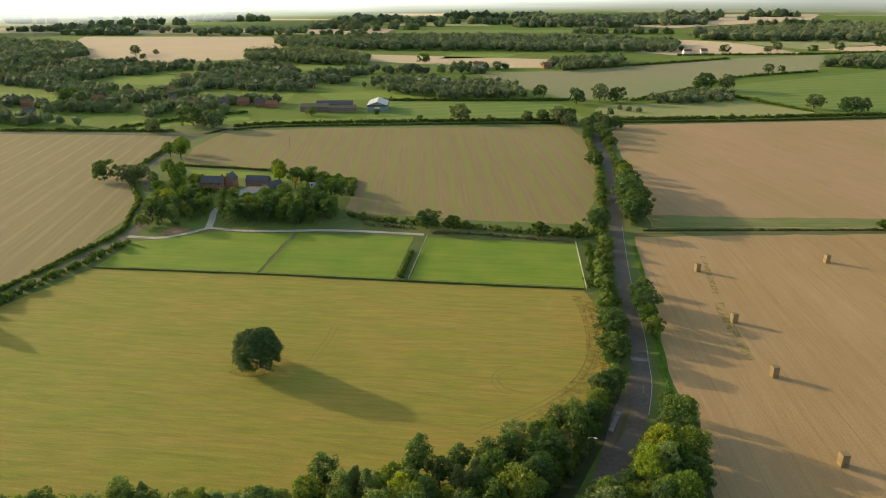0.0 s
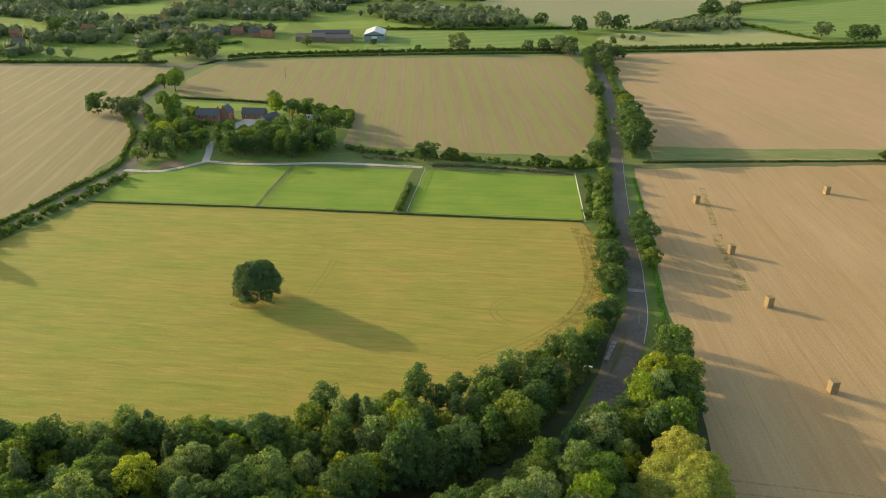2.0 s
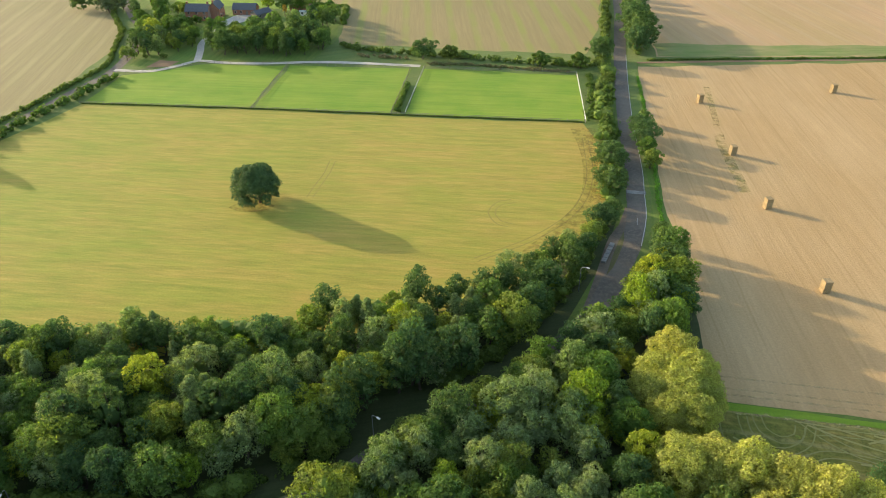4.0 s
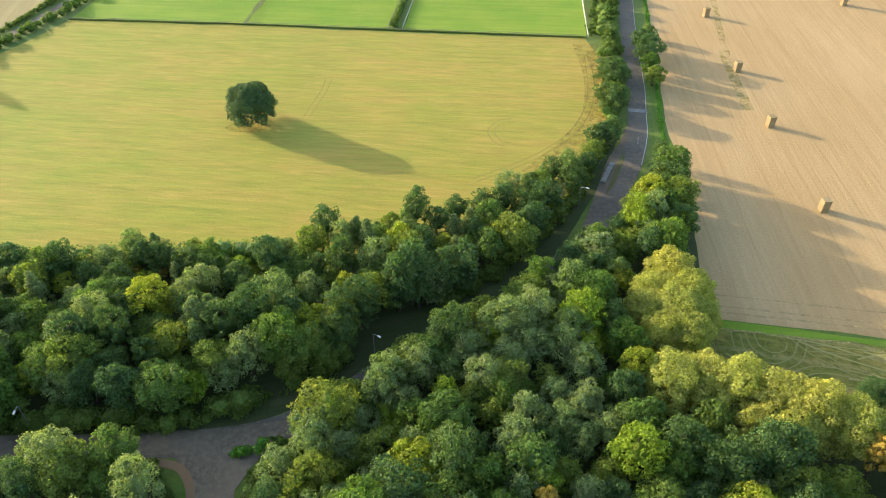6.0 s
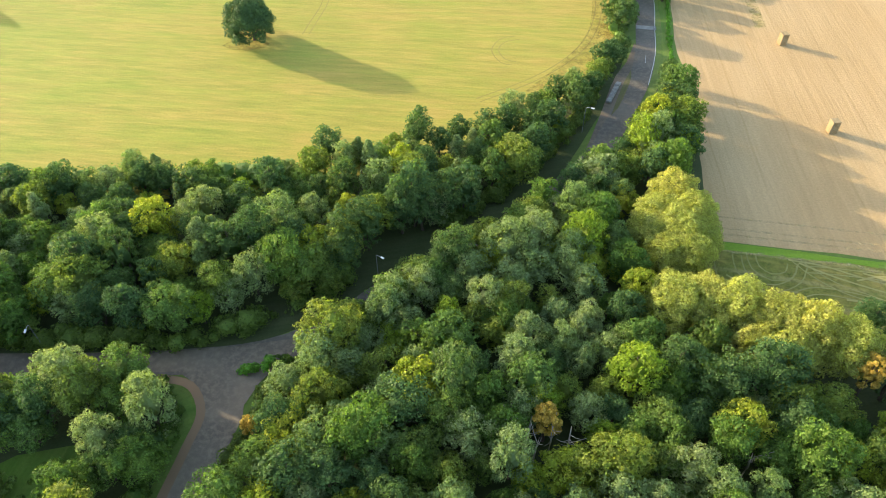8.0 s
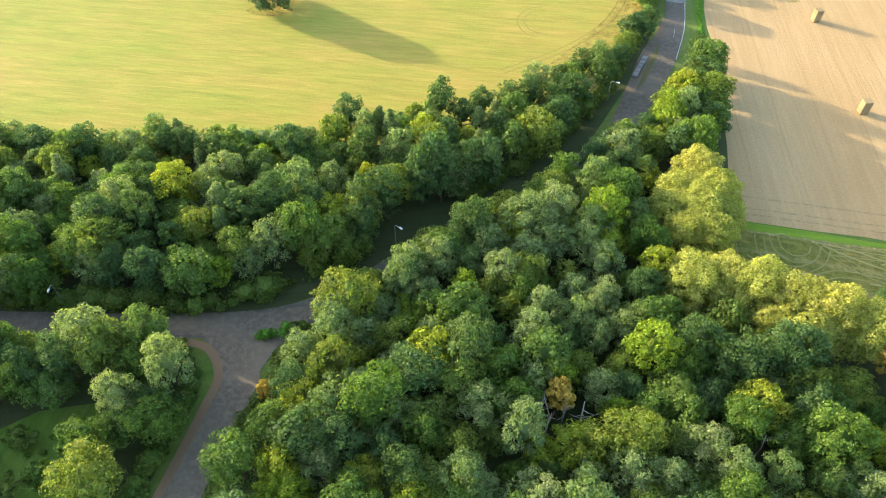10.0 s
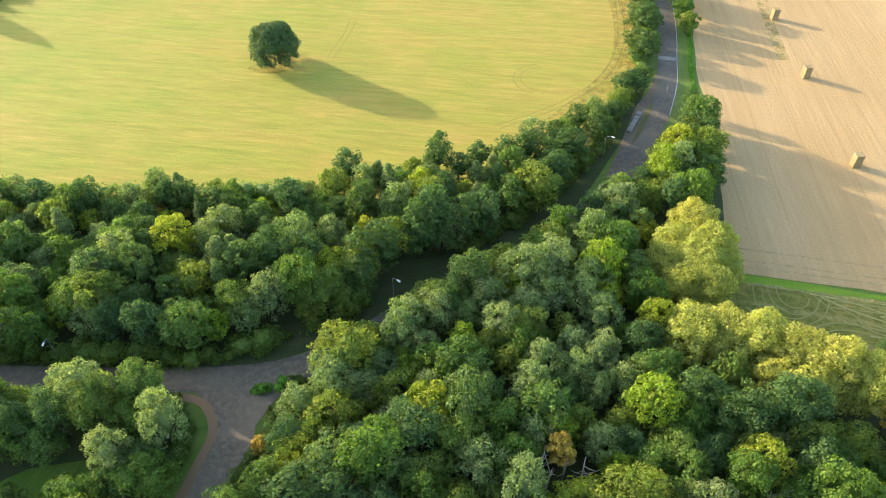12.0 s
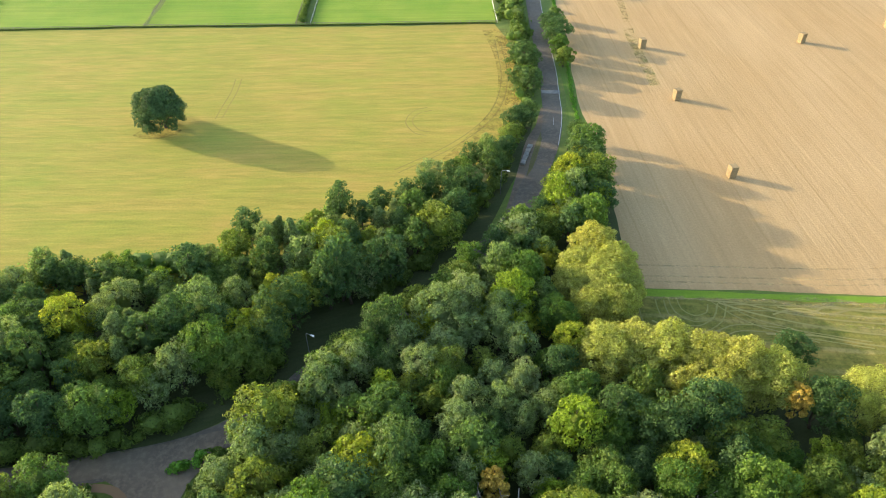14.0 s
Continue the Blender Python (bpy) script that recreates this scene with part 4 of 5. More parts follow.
def hedge(label, points, width, height, seed, leaf=0.4, thick=1.0, ragged=0.25, material=None, name="hedge", category="hedge"):
    """A hedge along a line, of lumps of uneven size."""
    rs = np.random.RandomState(seed)
    line = smooth_line(points, 2.0)
    cs, rr = [], []
    for a, b in zip(line, line[1:]):
        n = max(1, round((b - a).length / (width * 0.42)))
        for i in range(n):
            p = a.lerp(b, i / n)
            up = height * (1 + ragged * rs.normal())
            r = min(width, max(up, 0.8)) * rs.uniform(0.42, 0.6)
            cs.append((p.x + rs.normal() * width * 0.18, p.y + rs.normal() * width * 0.18, max(r * 0.4, up - r * 0.85)))
            rr.append(r)
            if up > 1.6 * r:
                cs.append((p.x + rs.normal() * width * 0.2, p.y + rs.normal() * width * 0.2, r * 0.6))
                rr.append(r * 1.05)
    cs, rr = np.array(cs), np.array(rr)
    leaves = int(len(cs) * 22 * thick)
    ob = new(name, lobe_cloud(rs, cs, rr, leaves, leaf, material or HEDGELEAF, name))
    return tagged(ob, label, category, kind="stuff" if name in ("scrub", "tall_grass", "weeds") else "")


hedge("overgrown green roadside hedge beside the meadow", [(52, 188), (55.5, 208), (58.8, 232), (62.6, 256), (68, 284), (73.4, 310), (76.5, 324)], 6.0, 3.3, 1)
hedge("rough green scrub between paddock fence and road", [(57.5, 254), (60, 268), (62.5, 284), (65, 303)], 4.2, 1.6, 30, 0.4)
hedge("clipped green roadside hedge beside a stubble field", [(78, 334), (86, 372), (94, 415), (100, 455), (106, 505), (114, 560), (118, 596)], 4.6, 3.2, 2, 0.5)
hedge("low green hedge on the roadside verge", [(93, 330), (99, 362), (106, 402), (111, 440), (117, 490), (124, 545), (130, 590)], 3.6, 2.2, 3, 0.5)
hedge("bushy green hedge behind the paddocks", [(-48, 344), (-35, 338), (-12, 331), (12, 326), (36, 319), (66, 313), (74, 322)], 5.0, 2.3, 4, 0.5)
hedge("dry brown scrub beside the farm track", [(-38, 330), (-28, 328), (-14, 325)], 5.5, 1.4, 5, 0.5, material=SCRUB, name="scrub", category="scrub")
hedge("low scrubby grass bank behind the paddock", [(-6, 318), (15, 316), (35, 311), (58, 306)], 3.0, 0.9, 6, 0.4, material=SCRUB, name="scrub", category="scrub")
hedge("overgrown strip of bushes between two paddocks", [(-17.3, 263), (-15.4, 278), (-13.6, 292)], 1.9, 1.5, 7, 0.36)
hedge("bushy hedge between lane and meadow", [(-165, 215), (-163, 238), (-152, 276), (-142, 305)], 4.2, 2.6, 8, 0.5)
hedge("low dark hedge between lane and stubble field", [(-176, 190), (-175, 232), (-170, 250), (-159, 292), (-153, 318), (-158, 342), (-164, 368)], 2.2, 1.4, 9, 0.45)
hedge("dark hedge along the bend of the lane", [(-164, 370), (-180, 400), (-194, 436), (-197, 486), (-199, 540)], 2.4, 1.6, 10, 0.5)
hedge("clipped hedge round the farm garden", [(-172, 452), (-111, 438), (-53, 415)], 2.0, 1.2, 11, 0.5, ragged=0.08)
hedge("clipped hedge at the garden's end", [(-53, 414), (-51, 380)], 2.6, 2.2, 12, 0.5, ragged=0.08)
hedge("long dark hedge along the cross road", [(-172, 586), (-134, 598), (8, 610), (60, 612), (116, 614)], 2.6, 2.4, 13, 0.6, 0.8)
hedge("dark hedge on the near side of the cross road", [(-168, 571), (-134, 586), (8, 597.5), (100, 600)], 2.2, 1.4, 14, 0.6, 0.8)
hedge("long dark hedge along the cross road", [(134, 615), (255, 625), (394, 642), (580, 666), (880, 705)], 3.0, 2.6, 15, 0.6, 0.7)
hedge("dark hedge on the near side of the cross road", [(132, 603), (255, 612), (394, 628), (580, 652), (880, 690)], 2.4, 1.6, 16, 0.6, 0.6)
hedge("long dark hedge along the cross road", [(-700, 552), (-526, 564), (-351, 568), (-215, 566)], 3.0, 2.0, 17, 0.6, 0.6)
hedge("dark hedge climbing between far fields", [(190, 724), (280, 812), (374, 917), (507, 984)], 3.6, 2.6, 18, 0.8, 0.5)
hedge("dark hedge beside a far crop field", [(300, 762), (341, 657)], 3.4, 2.4, 19, 0.8, 0.6)
hedge("dark hedge behind the green crop field", [(-62, 728), (40, 727), (128, 729)], 3.0, 2.2, 20, 0.8, 0.5)
hedge("dark hedge beside the village field", [(-268, 572), (-250, 595), (-200, 640), (-178, 656)], 3.0, 2.2, 21, 0.8, 0.5)
hedge("dark hedge beside a far fallow field", [(164, 998), (300, 1072), (452, 1158)], 4.0, 3.0, 22, 0.9, 0.5)
hedge("dark hedge below the far stubble field", [(390, 1216), (640, 1240), (771, 1278), (1200, 1320)], 4.0, 3.0, 23, 0.9, 0.4)
hedge("low weedy bank between two stubble fields", [(96, 321), (140, 321.5), (210, 322), (330, 325), (500, 329)], 1.6, 0.7, 24, 0.4, 0.5)
hedge("low green bushes on the traffic island", [(-36.6, 74.0), (-35, 75.4), (-33, 76.8)], 3.0, 1.3, 25, 0.3, 2.5, material=PADDOCKLEAF, name="island_bush", category="bush")

hedge("dark undergrowth along the edge of the wood", [(-130, 82.5), (-84, 81.5), (-59, 81), (-44, 82), (-35, 85.5), (-25, 91.5), (-18, 98)], 4.4, 3.0, 26, 0.28, 7.0, 0.5, name="undergrowth", category="bushes")
hedge("dark undergrowth along the edge of the wood", [(0, 112), (8.5, 118), (15, 124.5), (21, 131), (29.5, 141.5), (35.5, 151.5), (40.5, 163), (48, 179)], 3.2, 2.4, 27, 0.28, 5.0, 0.5, name="undergrowth", category="bushes")
hedge("dense bushes along the meadow edge of the wood", [(-131, 127), (-111, 127), (-87, 125), (-78, 123.5), (-67, 127), (-51, 126.5), (-37, 128.5), (-23, 134), (-5, 140)], 5.0, 4.2, 33, 0.3, 3.0, 0.35, material=LEAF, name="undergrowth", category="bushes")
hedge("green undergrowth along the edge of the wood", [(-38, 44), (-34.5, 60), (-31.5, 67), (-25.5, 75), (-20, 83), (-13, 90), (-6, 96)], 2.8, 2.0, 28, 0.28, 4.0, 0.45, name="undergrowth", category="bushes")
hedge("dark undergrowth along the edge of the wood", [(-105, 70.5), (-77, 70.5), (-60, 73), (-51, 71.5), (-46.8, 66), (-47.5, 58), (-50, 46), (-53, 38)], 3.0, 2.2, 29, 0.28, 4.0, 0.5, name="undergrowth", category="bushes")

hedge("rough tall grass on the roadside verge", [(65, 178), (67.5, 192), (71, 210), (75.5, 236), (80.2, 262), (86, 300)], 1.3, 0.45, 31, 0.22, 1.6, material=PADDOCKLEAF, name="tall_grass", category="grass")
hedge("rough dark grass along the paddock fence", [(-145, 273.6), (-75, 266.9), (-19, 260.1), (54.6, 251.4)], 0.7, 0.36, 34, 0.2, 0.7, 0.3, name="tall_grass", category="grass")
hedge("weeds and nettles in the woodland clearing", [(-82, 43), (-72, 51), (-64, 50), (-61, 41)], 9.0, 0.7, 32, 0.3, 2.2, name="weeds", category="weeds")

# trees in and beside the hedges
HEDGE_TREES = [("hedge_tree", 54, 197, 0.95), ("hedge_tree_b", 56, 204, 0.75), ("hedge_tree", 56.5, 212, 1.00), ("hedge_tree", 58, 219, 0.80), ("shrub", 61.5, 236, 1.2), ("hedge_tree", 74.5, 322, 1.20),
               ("shrub", 63, 248, 1.1), ("shrub", 66, 266, 1.2), ("shrub", 68, 276, 1.2), ("shrub", 71, 290, 1.3),
               ("hedge_tree_b", 70, 213, 0.90), ("hedge_tree_b", 71, 221, 0.95), ("hedge_tree", 72.5, 232, 1.01), ("hedge_tree", 72, 240, 0.84), ("hedge_tree_b", 76, 249, 0.73),
               ("hedge_tree", 93, 333, 1.34), ("hedge_tree", 96, 342, 1.47), ("hedge_tree", 97.5, 352, 1.54), ("hedge_tree", 99.5, 363, 1.54), ("hedge_tree", 101.5, 375, 1.47), ("hedge_tree", 104, 388, 1.41), ("hedge_tree_b", 106.5, 402, 1.28), ("hedge_tree_b", 108.5, 416, 1.28), ("hedge_tree_b", 110, 430, 1.15),
               ("hedge_tree", 121, 507, 0.90), ("hedge_tree", 122.5, 530, 1.00), ("hedge_tree", 125.5, 552, 1.10), ("hedge_tree", 98, 448, 1.00), ("hedge_tree", 99.5, 462, 0.85), ("hedge_tree", 112, 545, 1.00), ("hedge_tree", 109, 530, 0.80), ("hedge_tree", 116, 570, 1.20),
               ("hedge_tree", -8, 325, 1.05), ("shrub", 5, 323.5, 1.6), ("shrub", 45, 314, 1.5), ("shrub", 62, 311, 1.6), ("shrub", 210, 321, 1.3), ("shrub", 214, 322, 1.2)]
for key, x, y, s in HEDGE_TREES:
    tree(key, x, y, s * 1.15, x * 1.3 + y, group="hedgerow trees along the road")

# trees of the farm
for key, x, y, s in (("far_b", -203, 414, 1.2), ("far_a", -186, 408, 1.1), ("far_a", -180, 414, 1.0), ("poplar", -149, 384, 0.95), ("oak_a", -176, 470, 1.2), ("oak_c", -186, 478, 1.2), ("oak_b", -180, 488, 1.1), ("dark_a", -165, 395, 0.9), ("oak_b", -160, 385, 0.8),
                     ("lime_a", -141, 352, 1.3), ("oak_c", -143, 362, 1.0), ("dark_b", -144, 335, 0.95), ("dark_b", -138, 333, 0.9), ("ash_a", -134, 334, 0.85), ("oak_b", -146, 326, 0.7), ("oak_a", -140, 398, 0.75), ("oak_c", -155, 410, 1.1), ("oak_c", -160, 418, 1.1),
                     ("oak_c", -127, 358, 1.0), ("oak_a", -122, 352, 0.8), ("oak_c", -135, 376, 0.9), ("oak_c", -130, 370, 0.8), ("oak_a", -98, 414, 1.25), ("lime_a", -96, 408, 1.3), ("oak_b", -86, 405, 1.1), ("oak_a", -77, 402, 1.1), ("autumn", -85, 397, 0.7), ("oak_c", -68, 397, 1.2), ("oak_c", -60, 394, 1.1), ("oak_a", -56, 386, 0.9), ("shrub", -130, 384, 1.2), ("shrub", -134, 383, 1.1), ("poplar", -146, 379, 0.8), ("oak_c", -152, 372, 1.0), ("oak_b", -150, 392, 0.9), ("oak_c", -145, 402, 0.9), ("oak_a", -168, 425, 1.0), ("oak_c", -163, 432, 0.9), ("oak_c", -119, 372, 0.8), ("oak_a", -112, 366, 0.85), ("oak_c", -104, 362, 0.9), ("dark_b", -140, 344, 0.9), ("ash_a", -137, 348, 0.9), ("oak_b", -147, 350, 0.9), ("dark_a", -133, 362, 0.85), ("oak_a", -139, 368, 0.9), ("dark_a", -127, 346, 0.75), ("oak_a", -150, 360, 0.9), ("dark_a", -58, 372, 1.0), ("oak_a", -62, 380, 1.0), ("dark_b", -66, 372, 1.0), ("ash_a", -74, 368, 1.05), ("oak_a", -84, 366, 1.05), ("oak_b", -94, 364, 1.0)):
    tree(key, x, y, s, x + y, group="trees round the farm")
CLEAR = [(-116, 350, 5), (-117, 369, 6)]
FARM_BELT = [(-111, 334), (-90, 329), (-60, 329), (-52, 345), (-55, 364), (-75, 358), (-95, 354), (-110, 354)]
wood(FARM_BELT, FARM_BELT, 5.6, 0.8, ["dark_a", "oak_a", "dark_b", "dark_a", "oak_b"], "trees round the farm", (0.8, 1.15))
SCRUBBY = [(-150, 322), (-128, 322), (-118, 336), (-122, 365), (-146, 372)]
wood(SCRUBBY, SCRUBBY, 8.0, 1.0, ["oak_c", "shrub", "oak_c"], "trees round the farm", (0.6, 0.95))

# single trees across the far fields
for i, (x, y, s) in enumerate(((15, 611, 1.2), (101, 752, 1.0), (72, 612, 0.7), (86, 612, 0.75), (98, 604, 1.1), (105, 602, 1.0), (104, 590, 0.8), (131, 703, 1.2), (157, 721, 1.4), (172, 714, 1.2), (430, 963, 1.0), (454, 976, 0.7),
                               (350, 676, 1.1), (370, 656, 1.1), (384, 656, 1.1), (-27, 1094, 1.1), (-511, 1222, 1.3), (-357, 687, 1.4), (-230, 562, 0.9), (-207, 590, 1.3), (-188, 580, 1.2), (128, 590, 0.9), (132, 580, 0.9), (289, 802, 1.5), (314, 802, 1.4),
                               (140, 575, 0.8), (165, 668, 0.4), (172, 662, 0.35), (180, 656, 0.4), (150, 640, 0.5), (40, 615, 0.4), (-20, 613, 0.4), (-118, 640, 0.7), (-60, 640, 0.4), (-480, 1230, 0.7), (-470, 1150, 0.7), (590, 1300, 1.2), (640, 1270, 1.0), (560, 1270, 0.9), (480, 1260, 1.1), (700, 1300, 1.2), (820, 1380, 1.3), (760, 1440, 1.0), (900, 1500, 1.2), (650, 1450, 1.0))):
    tree(("far_a", "far_b")[i % 2], x, y, s * 1.25, i * 1.7, group="single trees across the fields")


# ---- far woods and village trees ----
OPEN_FIELDS = [[(-618, 804), (-485, 790), (-396, 760), (-384, 714), (-449, 729), (-558, 722)], [(-423, 934), (-354, 964), (-321, 851), (-387, 851)], [(-250, 752), (-161, 781), (-157, 729), (-227, 714)],
               [(-269, 611), (-178, 654), (-169, 619), (-248, 573)], [(-230, 1047), (-119, 1070), (-111, 997), (-190, 964)], [(-137, 781), (-53, 803), (-26, 740), (-117, 733)], [(-340, 640), (-280, 660), (-260, 625), (-300, 590)]]


def far_wood(label, poly, gap, size, seed, material=None, loose=False):
    """A distant wood, too far off to tell its trees apart."""
    rs = np.random.RandomState(seed)
    xs, ys = [p[0] for p in poly], [p[1] for p in poly]
    cs, rr = [], []
    for y in np.arange(min(ys), max(ys), gap):
        for x in np.arange(min(xs), max(xs), gap):
            px, py = x + rs.uniform(-0.5, 0.5) * gap, y + rs.uniform(-0.5, 0.5) * gap
            if loose and (any(inside(px, py, q) for q in OPEN_FIELDS) or noise.noise(Vector((px / 75, py / 45, seed))) < -0.08):
                continue
            if inside(px, py, poly) and not any(math.hypot(px - a, py - b) < r for a, b, r in CLEAR):
                h = size * rs.uniform(0.7, 1.25)
                r = gap * rs.uniform(0.42, 0.72)
                cs.append((px, py, max(r * 0.5, h - r * 0.8)))
                rr.append(r)
                if rs.uniform() < 0.5:
                    cs.append((px + rs.normal() * r * 0.6, py + rs.normal() * r * 0.6, max(r * 0.4, h * 0.6 - r * 0.4)))
                    rr.append(r * 0.75)
    cs, rr = np.array(cs), np.array(rr)
    ob = new("far_wood", lobe_cloud(rs, cs, rr, len(cs) * 36, size * 0.075, material or FARLEAF, "far_wood", 0.95, 0.74))
    return tagged(ob, label, "wood", kind="stuff")


VILLAGE = [(-213, 697, 0.1), (-194, 699, 0.2), (-176, 690, 0.1), (-163, 684, -0.2), (-177, 830, 0.3), (-200, 838, 0.1), (-221, 851, 0.1), (-250, 880, 0.2), (-284, 904, 0.1), (-319, 904, -0.1), (-330, 760, 0.1), (-300, 790, 0.3),
           (-345, 720, 0.2), (-400, 690, 0.1), (-430, 660, -0.2), (-370, 640, 0.2), (-150, 820, 0.1), (-270, 720, 0.3), (-240, 690, 0.2), (-460, 640, 0.1), (-500, 700, 0.2), (-130, 880, 0.1)]
CLEAR = [(x, y - 4, 11) for x, y, _ in VILLAGE] + [(-387, 900, 40), (-330, 900, 22)]
far_wood("dense trees among the village houses", [(-635, 1048), (-493, 1095), (-262, 1047), (-93, 964), (-133, 780), (-160, 785), (-241, 803), (-252, 722), (-316, 687), (-408, 760), (-492, 803), (-635, 820)], 12, 10, 31, loose=True)
far_wood("dense trees along the village edge", [(-620, 720), (-449, 729), (-319, 693), (-218, 721), (-165, 725), (-150, 690), (-188, 660), (-272, 625), (-309, 586), (-365, 586), (-620, 590)], 11.5, 9.5, 32, loose=True)
CLEAR = [(49, 1020, 18), (148, 1020, 16), (1, 850, 18), (-19, 852, 16)]
far_wood("long dark wood across the plain", [(-338, 1506), (-104, 1619), (261, 1584), (464, 1460), (415, 1283), (213, 1284), (-188, 1331), (-290, 1331)], 16, 14, 33)
far_wood("dark wood beside a stubble field", [(-328, 1222), (-221, 1285), (-173, 1221), (-108, 1128), (-116, 1047), (-223, 1094), (-290, 1094)], 13, 13, 34)
far_wood("dark wood behind the barn field", [(-95, 850), (-44, 893), (44, 850), (89, 781), (81, 735), (-2, 735), (-57, 781)], 10, 11, 35)
far_wood("dark wood beside a far house", [(161, 1093), (281, 1153), (255, 1046), (171, 985), (150, 1017)], 11.5, 12, 36)
far_wood("long far wood on rising ground", [(561, 1729), (1191, 2002), (1700, 2100), (1500, 1700), (1128, 1615), (909, 1518), (551, 1550)], 24, 18, 37)
far_wood("far wood in haze", [(276, 2500), (880, 2497), (758, 2145), (352, 2147)], 30, 17, 38)
far_wood("hazy wood beyond the village", [(-903, 1508), (-675, 1369), (-577, 1202), (-600, 1060), (-700, 1040), (-900, 1112)], 17, 13, 39)
far_wood("clump of trees and scrub between pastures", [(209, 728), (236, 752), (278, 772), (304, 748), (290, 712), (201, 703)], 8, 8, 40)
far_wood("group of trees beside a far crop field", [(542, 1046), (621, 1126), (680, 1126), (1000, 1180), (900, 1040), (720, 1016), (616, 1016)], 15, 13, 41)
far_wood("trees round a far house", [(10, 1040), (40, 1045), (90, 1020), (70, 1000), (20, 1005)], 12, 10, 42)
far_wood("thin belt of trees below a stubble field", [(-120, 985), (60, 975), (60, 960), (-110, 962)], 14, 11, 43)
CLEAR = []
rng = random.Random(8)
for i in range(28):
    # hazy woods and hedges strewn towards the horizon
    y = 1700 + 1050 * (i / 28) ** 1.1
    x = rng.uniform(-0.62, 0.62) * y
    w, d = rng.uniform(90, 420), rng.uniform(25, 90)
    far_wood("distant wood on the horizon plain", [(x, y), (x + w, y + rng.uniform(-30, 30)), (x + w * 0.95, y + d), (x + 10, y + d)], 20 + i * 0.6, 15, 60 + i)


# ---- straw stacks ----
def bale_mesh():
    bm = box(0.98, 1.96, 1.16, 0.06)
    bmesh.ops.subdivide_edges(bm, edges=bm.edges[:], cuts=1)
    rs = np.random.RandomState(4)
    for v in bm.verts:
        v.co += Vector(rs.normal(0, 0.025, 3))
    return bm_mesh("bale", bm, BALE)


BALE_MESH = bale_mesh()
stack = thing("straw_stack", "square stack of golden straw bales on stubble", "straw bales", "straw stacks in the field", pose(162, 280, 0.04, 0, 0, 8))
for layer in range(3):
    for side in (-1, 1):
        turn = 90 if layer == 1 else 0
        at = (0.495 * side, 0) if layer != 1 else (0, 0.495 * side)
        part("bale", BALE_MESH, stack, m=pose(at[0], at[1], layer * 1.17, 0, 0, turn + (side + layer) * 1.2))
for x, y, a in ((104, 270, 12), (101, 223, 5), (99, 186.5, 9), (97.5, 144.5, 3), (158, 219, 14), (196, 227, 6)):
    copy_thing(stack, pose(x, y, 0.04, 0, 0, a))


# ---- fences ----
POST = bm_mesh("post", box(0.14, 0.14, 1.3, 0.02), TIMBER)
POST_W = bm_mesh("post", box(0.14, 0.14, 1.3, 0.02), WHITEWOOD)


def fence(label, points, step, post, material, rails):
    """A post-and-rail fence: each post and each rail a part."""
    ob = thing("fence", label, "fence", m=pose(*points[0], 0))
    o = Vector(points[0])
    for a, b in zip(points, points[1:]):
        a, b = Vector(a) - o, Vector(b) - o
        n = max(1, round((b - a).length / step))
        turn = math.degrees(math.atan2((b - a).y, (b - a).x))
        span = (b - a).length / n
        rail = bm_mesh("rail", box(span, 0.05, 0.12, 0.01), material)
        for i in range(n + 1):
            p = a.lerp(b, i / n)
            part("post", post, ob, m=pose(p.x, p.y, 0, 0, 0, turn))
            if i < n:
                q = a.lerp(b, (i + 0.5) / n)
                for z in rails:
                    part("rail", rail, ob, m=pose(q.x, q.y, z, 0, 0, turn))
    return ob


fence("weathered post-and-rail fence between meadow and paddocks", [(-146, 273.5), (-75, 266.8), (-19, 260), (55, 251.3)], 3.4, POST, TIMBER, (0.5, 1.0))
fence("weathered post-and-rail fence between two paddocks", [(-69.5, 318), (-75, 267.5)], 3.4, POST, TIMBER, (0.5, 1.0))
fence("weathered post-and-rail fence beside overgrown bushes", [(-13.2, 312), (-19.3, 261)], 3.4, POST, TIMBER, (0.5, 1.0))
fence("pale post-and-rail fence beside overgrown bushes", [(-7.4, 312), (-13.8, 260.5)], 3.4, POST, WHITEWOOD, (0.5, 1.0))
fence("white post-and-rail fence at the paddock's end", [(60, 303), (55.2, 251.5)], 3.2, POST_W, WHITEWOOD, (0.35, 0.7, 1.05))
fence("weathered fence along the back of the paddocks", [(-7, 313), (60, 304)], 3.8, POST, TIMBER, (0.5, 1.0))
fence("weathered fence along the farm track", [(-140, 308), (-120, 316), (-111, 320.6), (-70, 318.4), (-14, 313.2)], 3.8, POST, TIMBER, (1.0,))


# ---- street lamps, concrete blocks, sign ----
v, f = tube([(0, 0, -0.2), (0, 0, 1.2), (0, 0, 1.25), (0, 0, 7.4)], [0.11, 0.11, 0.08, 0.06], 8)
lamp = thing("street_lamp", "tall galvanised street lamp on the roadside", "street lamp", "street lamps along the road", pose(-13.3, 96.4, 0, 0, 0, -40))
part("pole", mesh_of("pole", v, f, STEEL_SHADED, True), lamp)
v, f = tube([(0, 0, 7.3), (0.3, 0, 7.75), (1.4, 0, 7.95)], [0.055, 0.05, 0.045], 8)
part("arm", mesh_of("arm", v, f, STEEL, True), lamp)
head = part("lamp_head", bm_mesh("lamp_head", box(0.85, 0.36, 0.2, 0.05), LAMPGLASS), lamp, m=pose(1.75, 0, 7.88))
part("lens", bm_mesh("lens", box(0.6, 0.24, 0.06, 0.02), LAMPGLASS), head, "pale glass lens", pose(0.05, 0, -0.06))
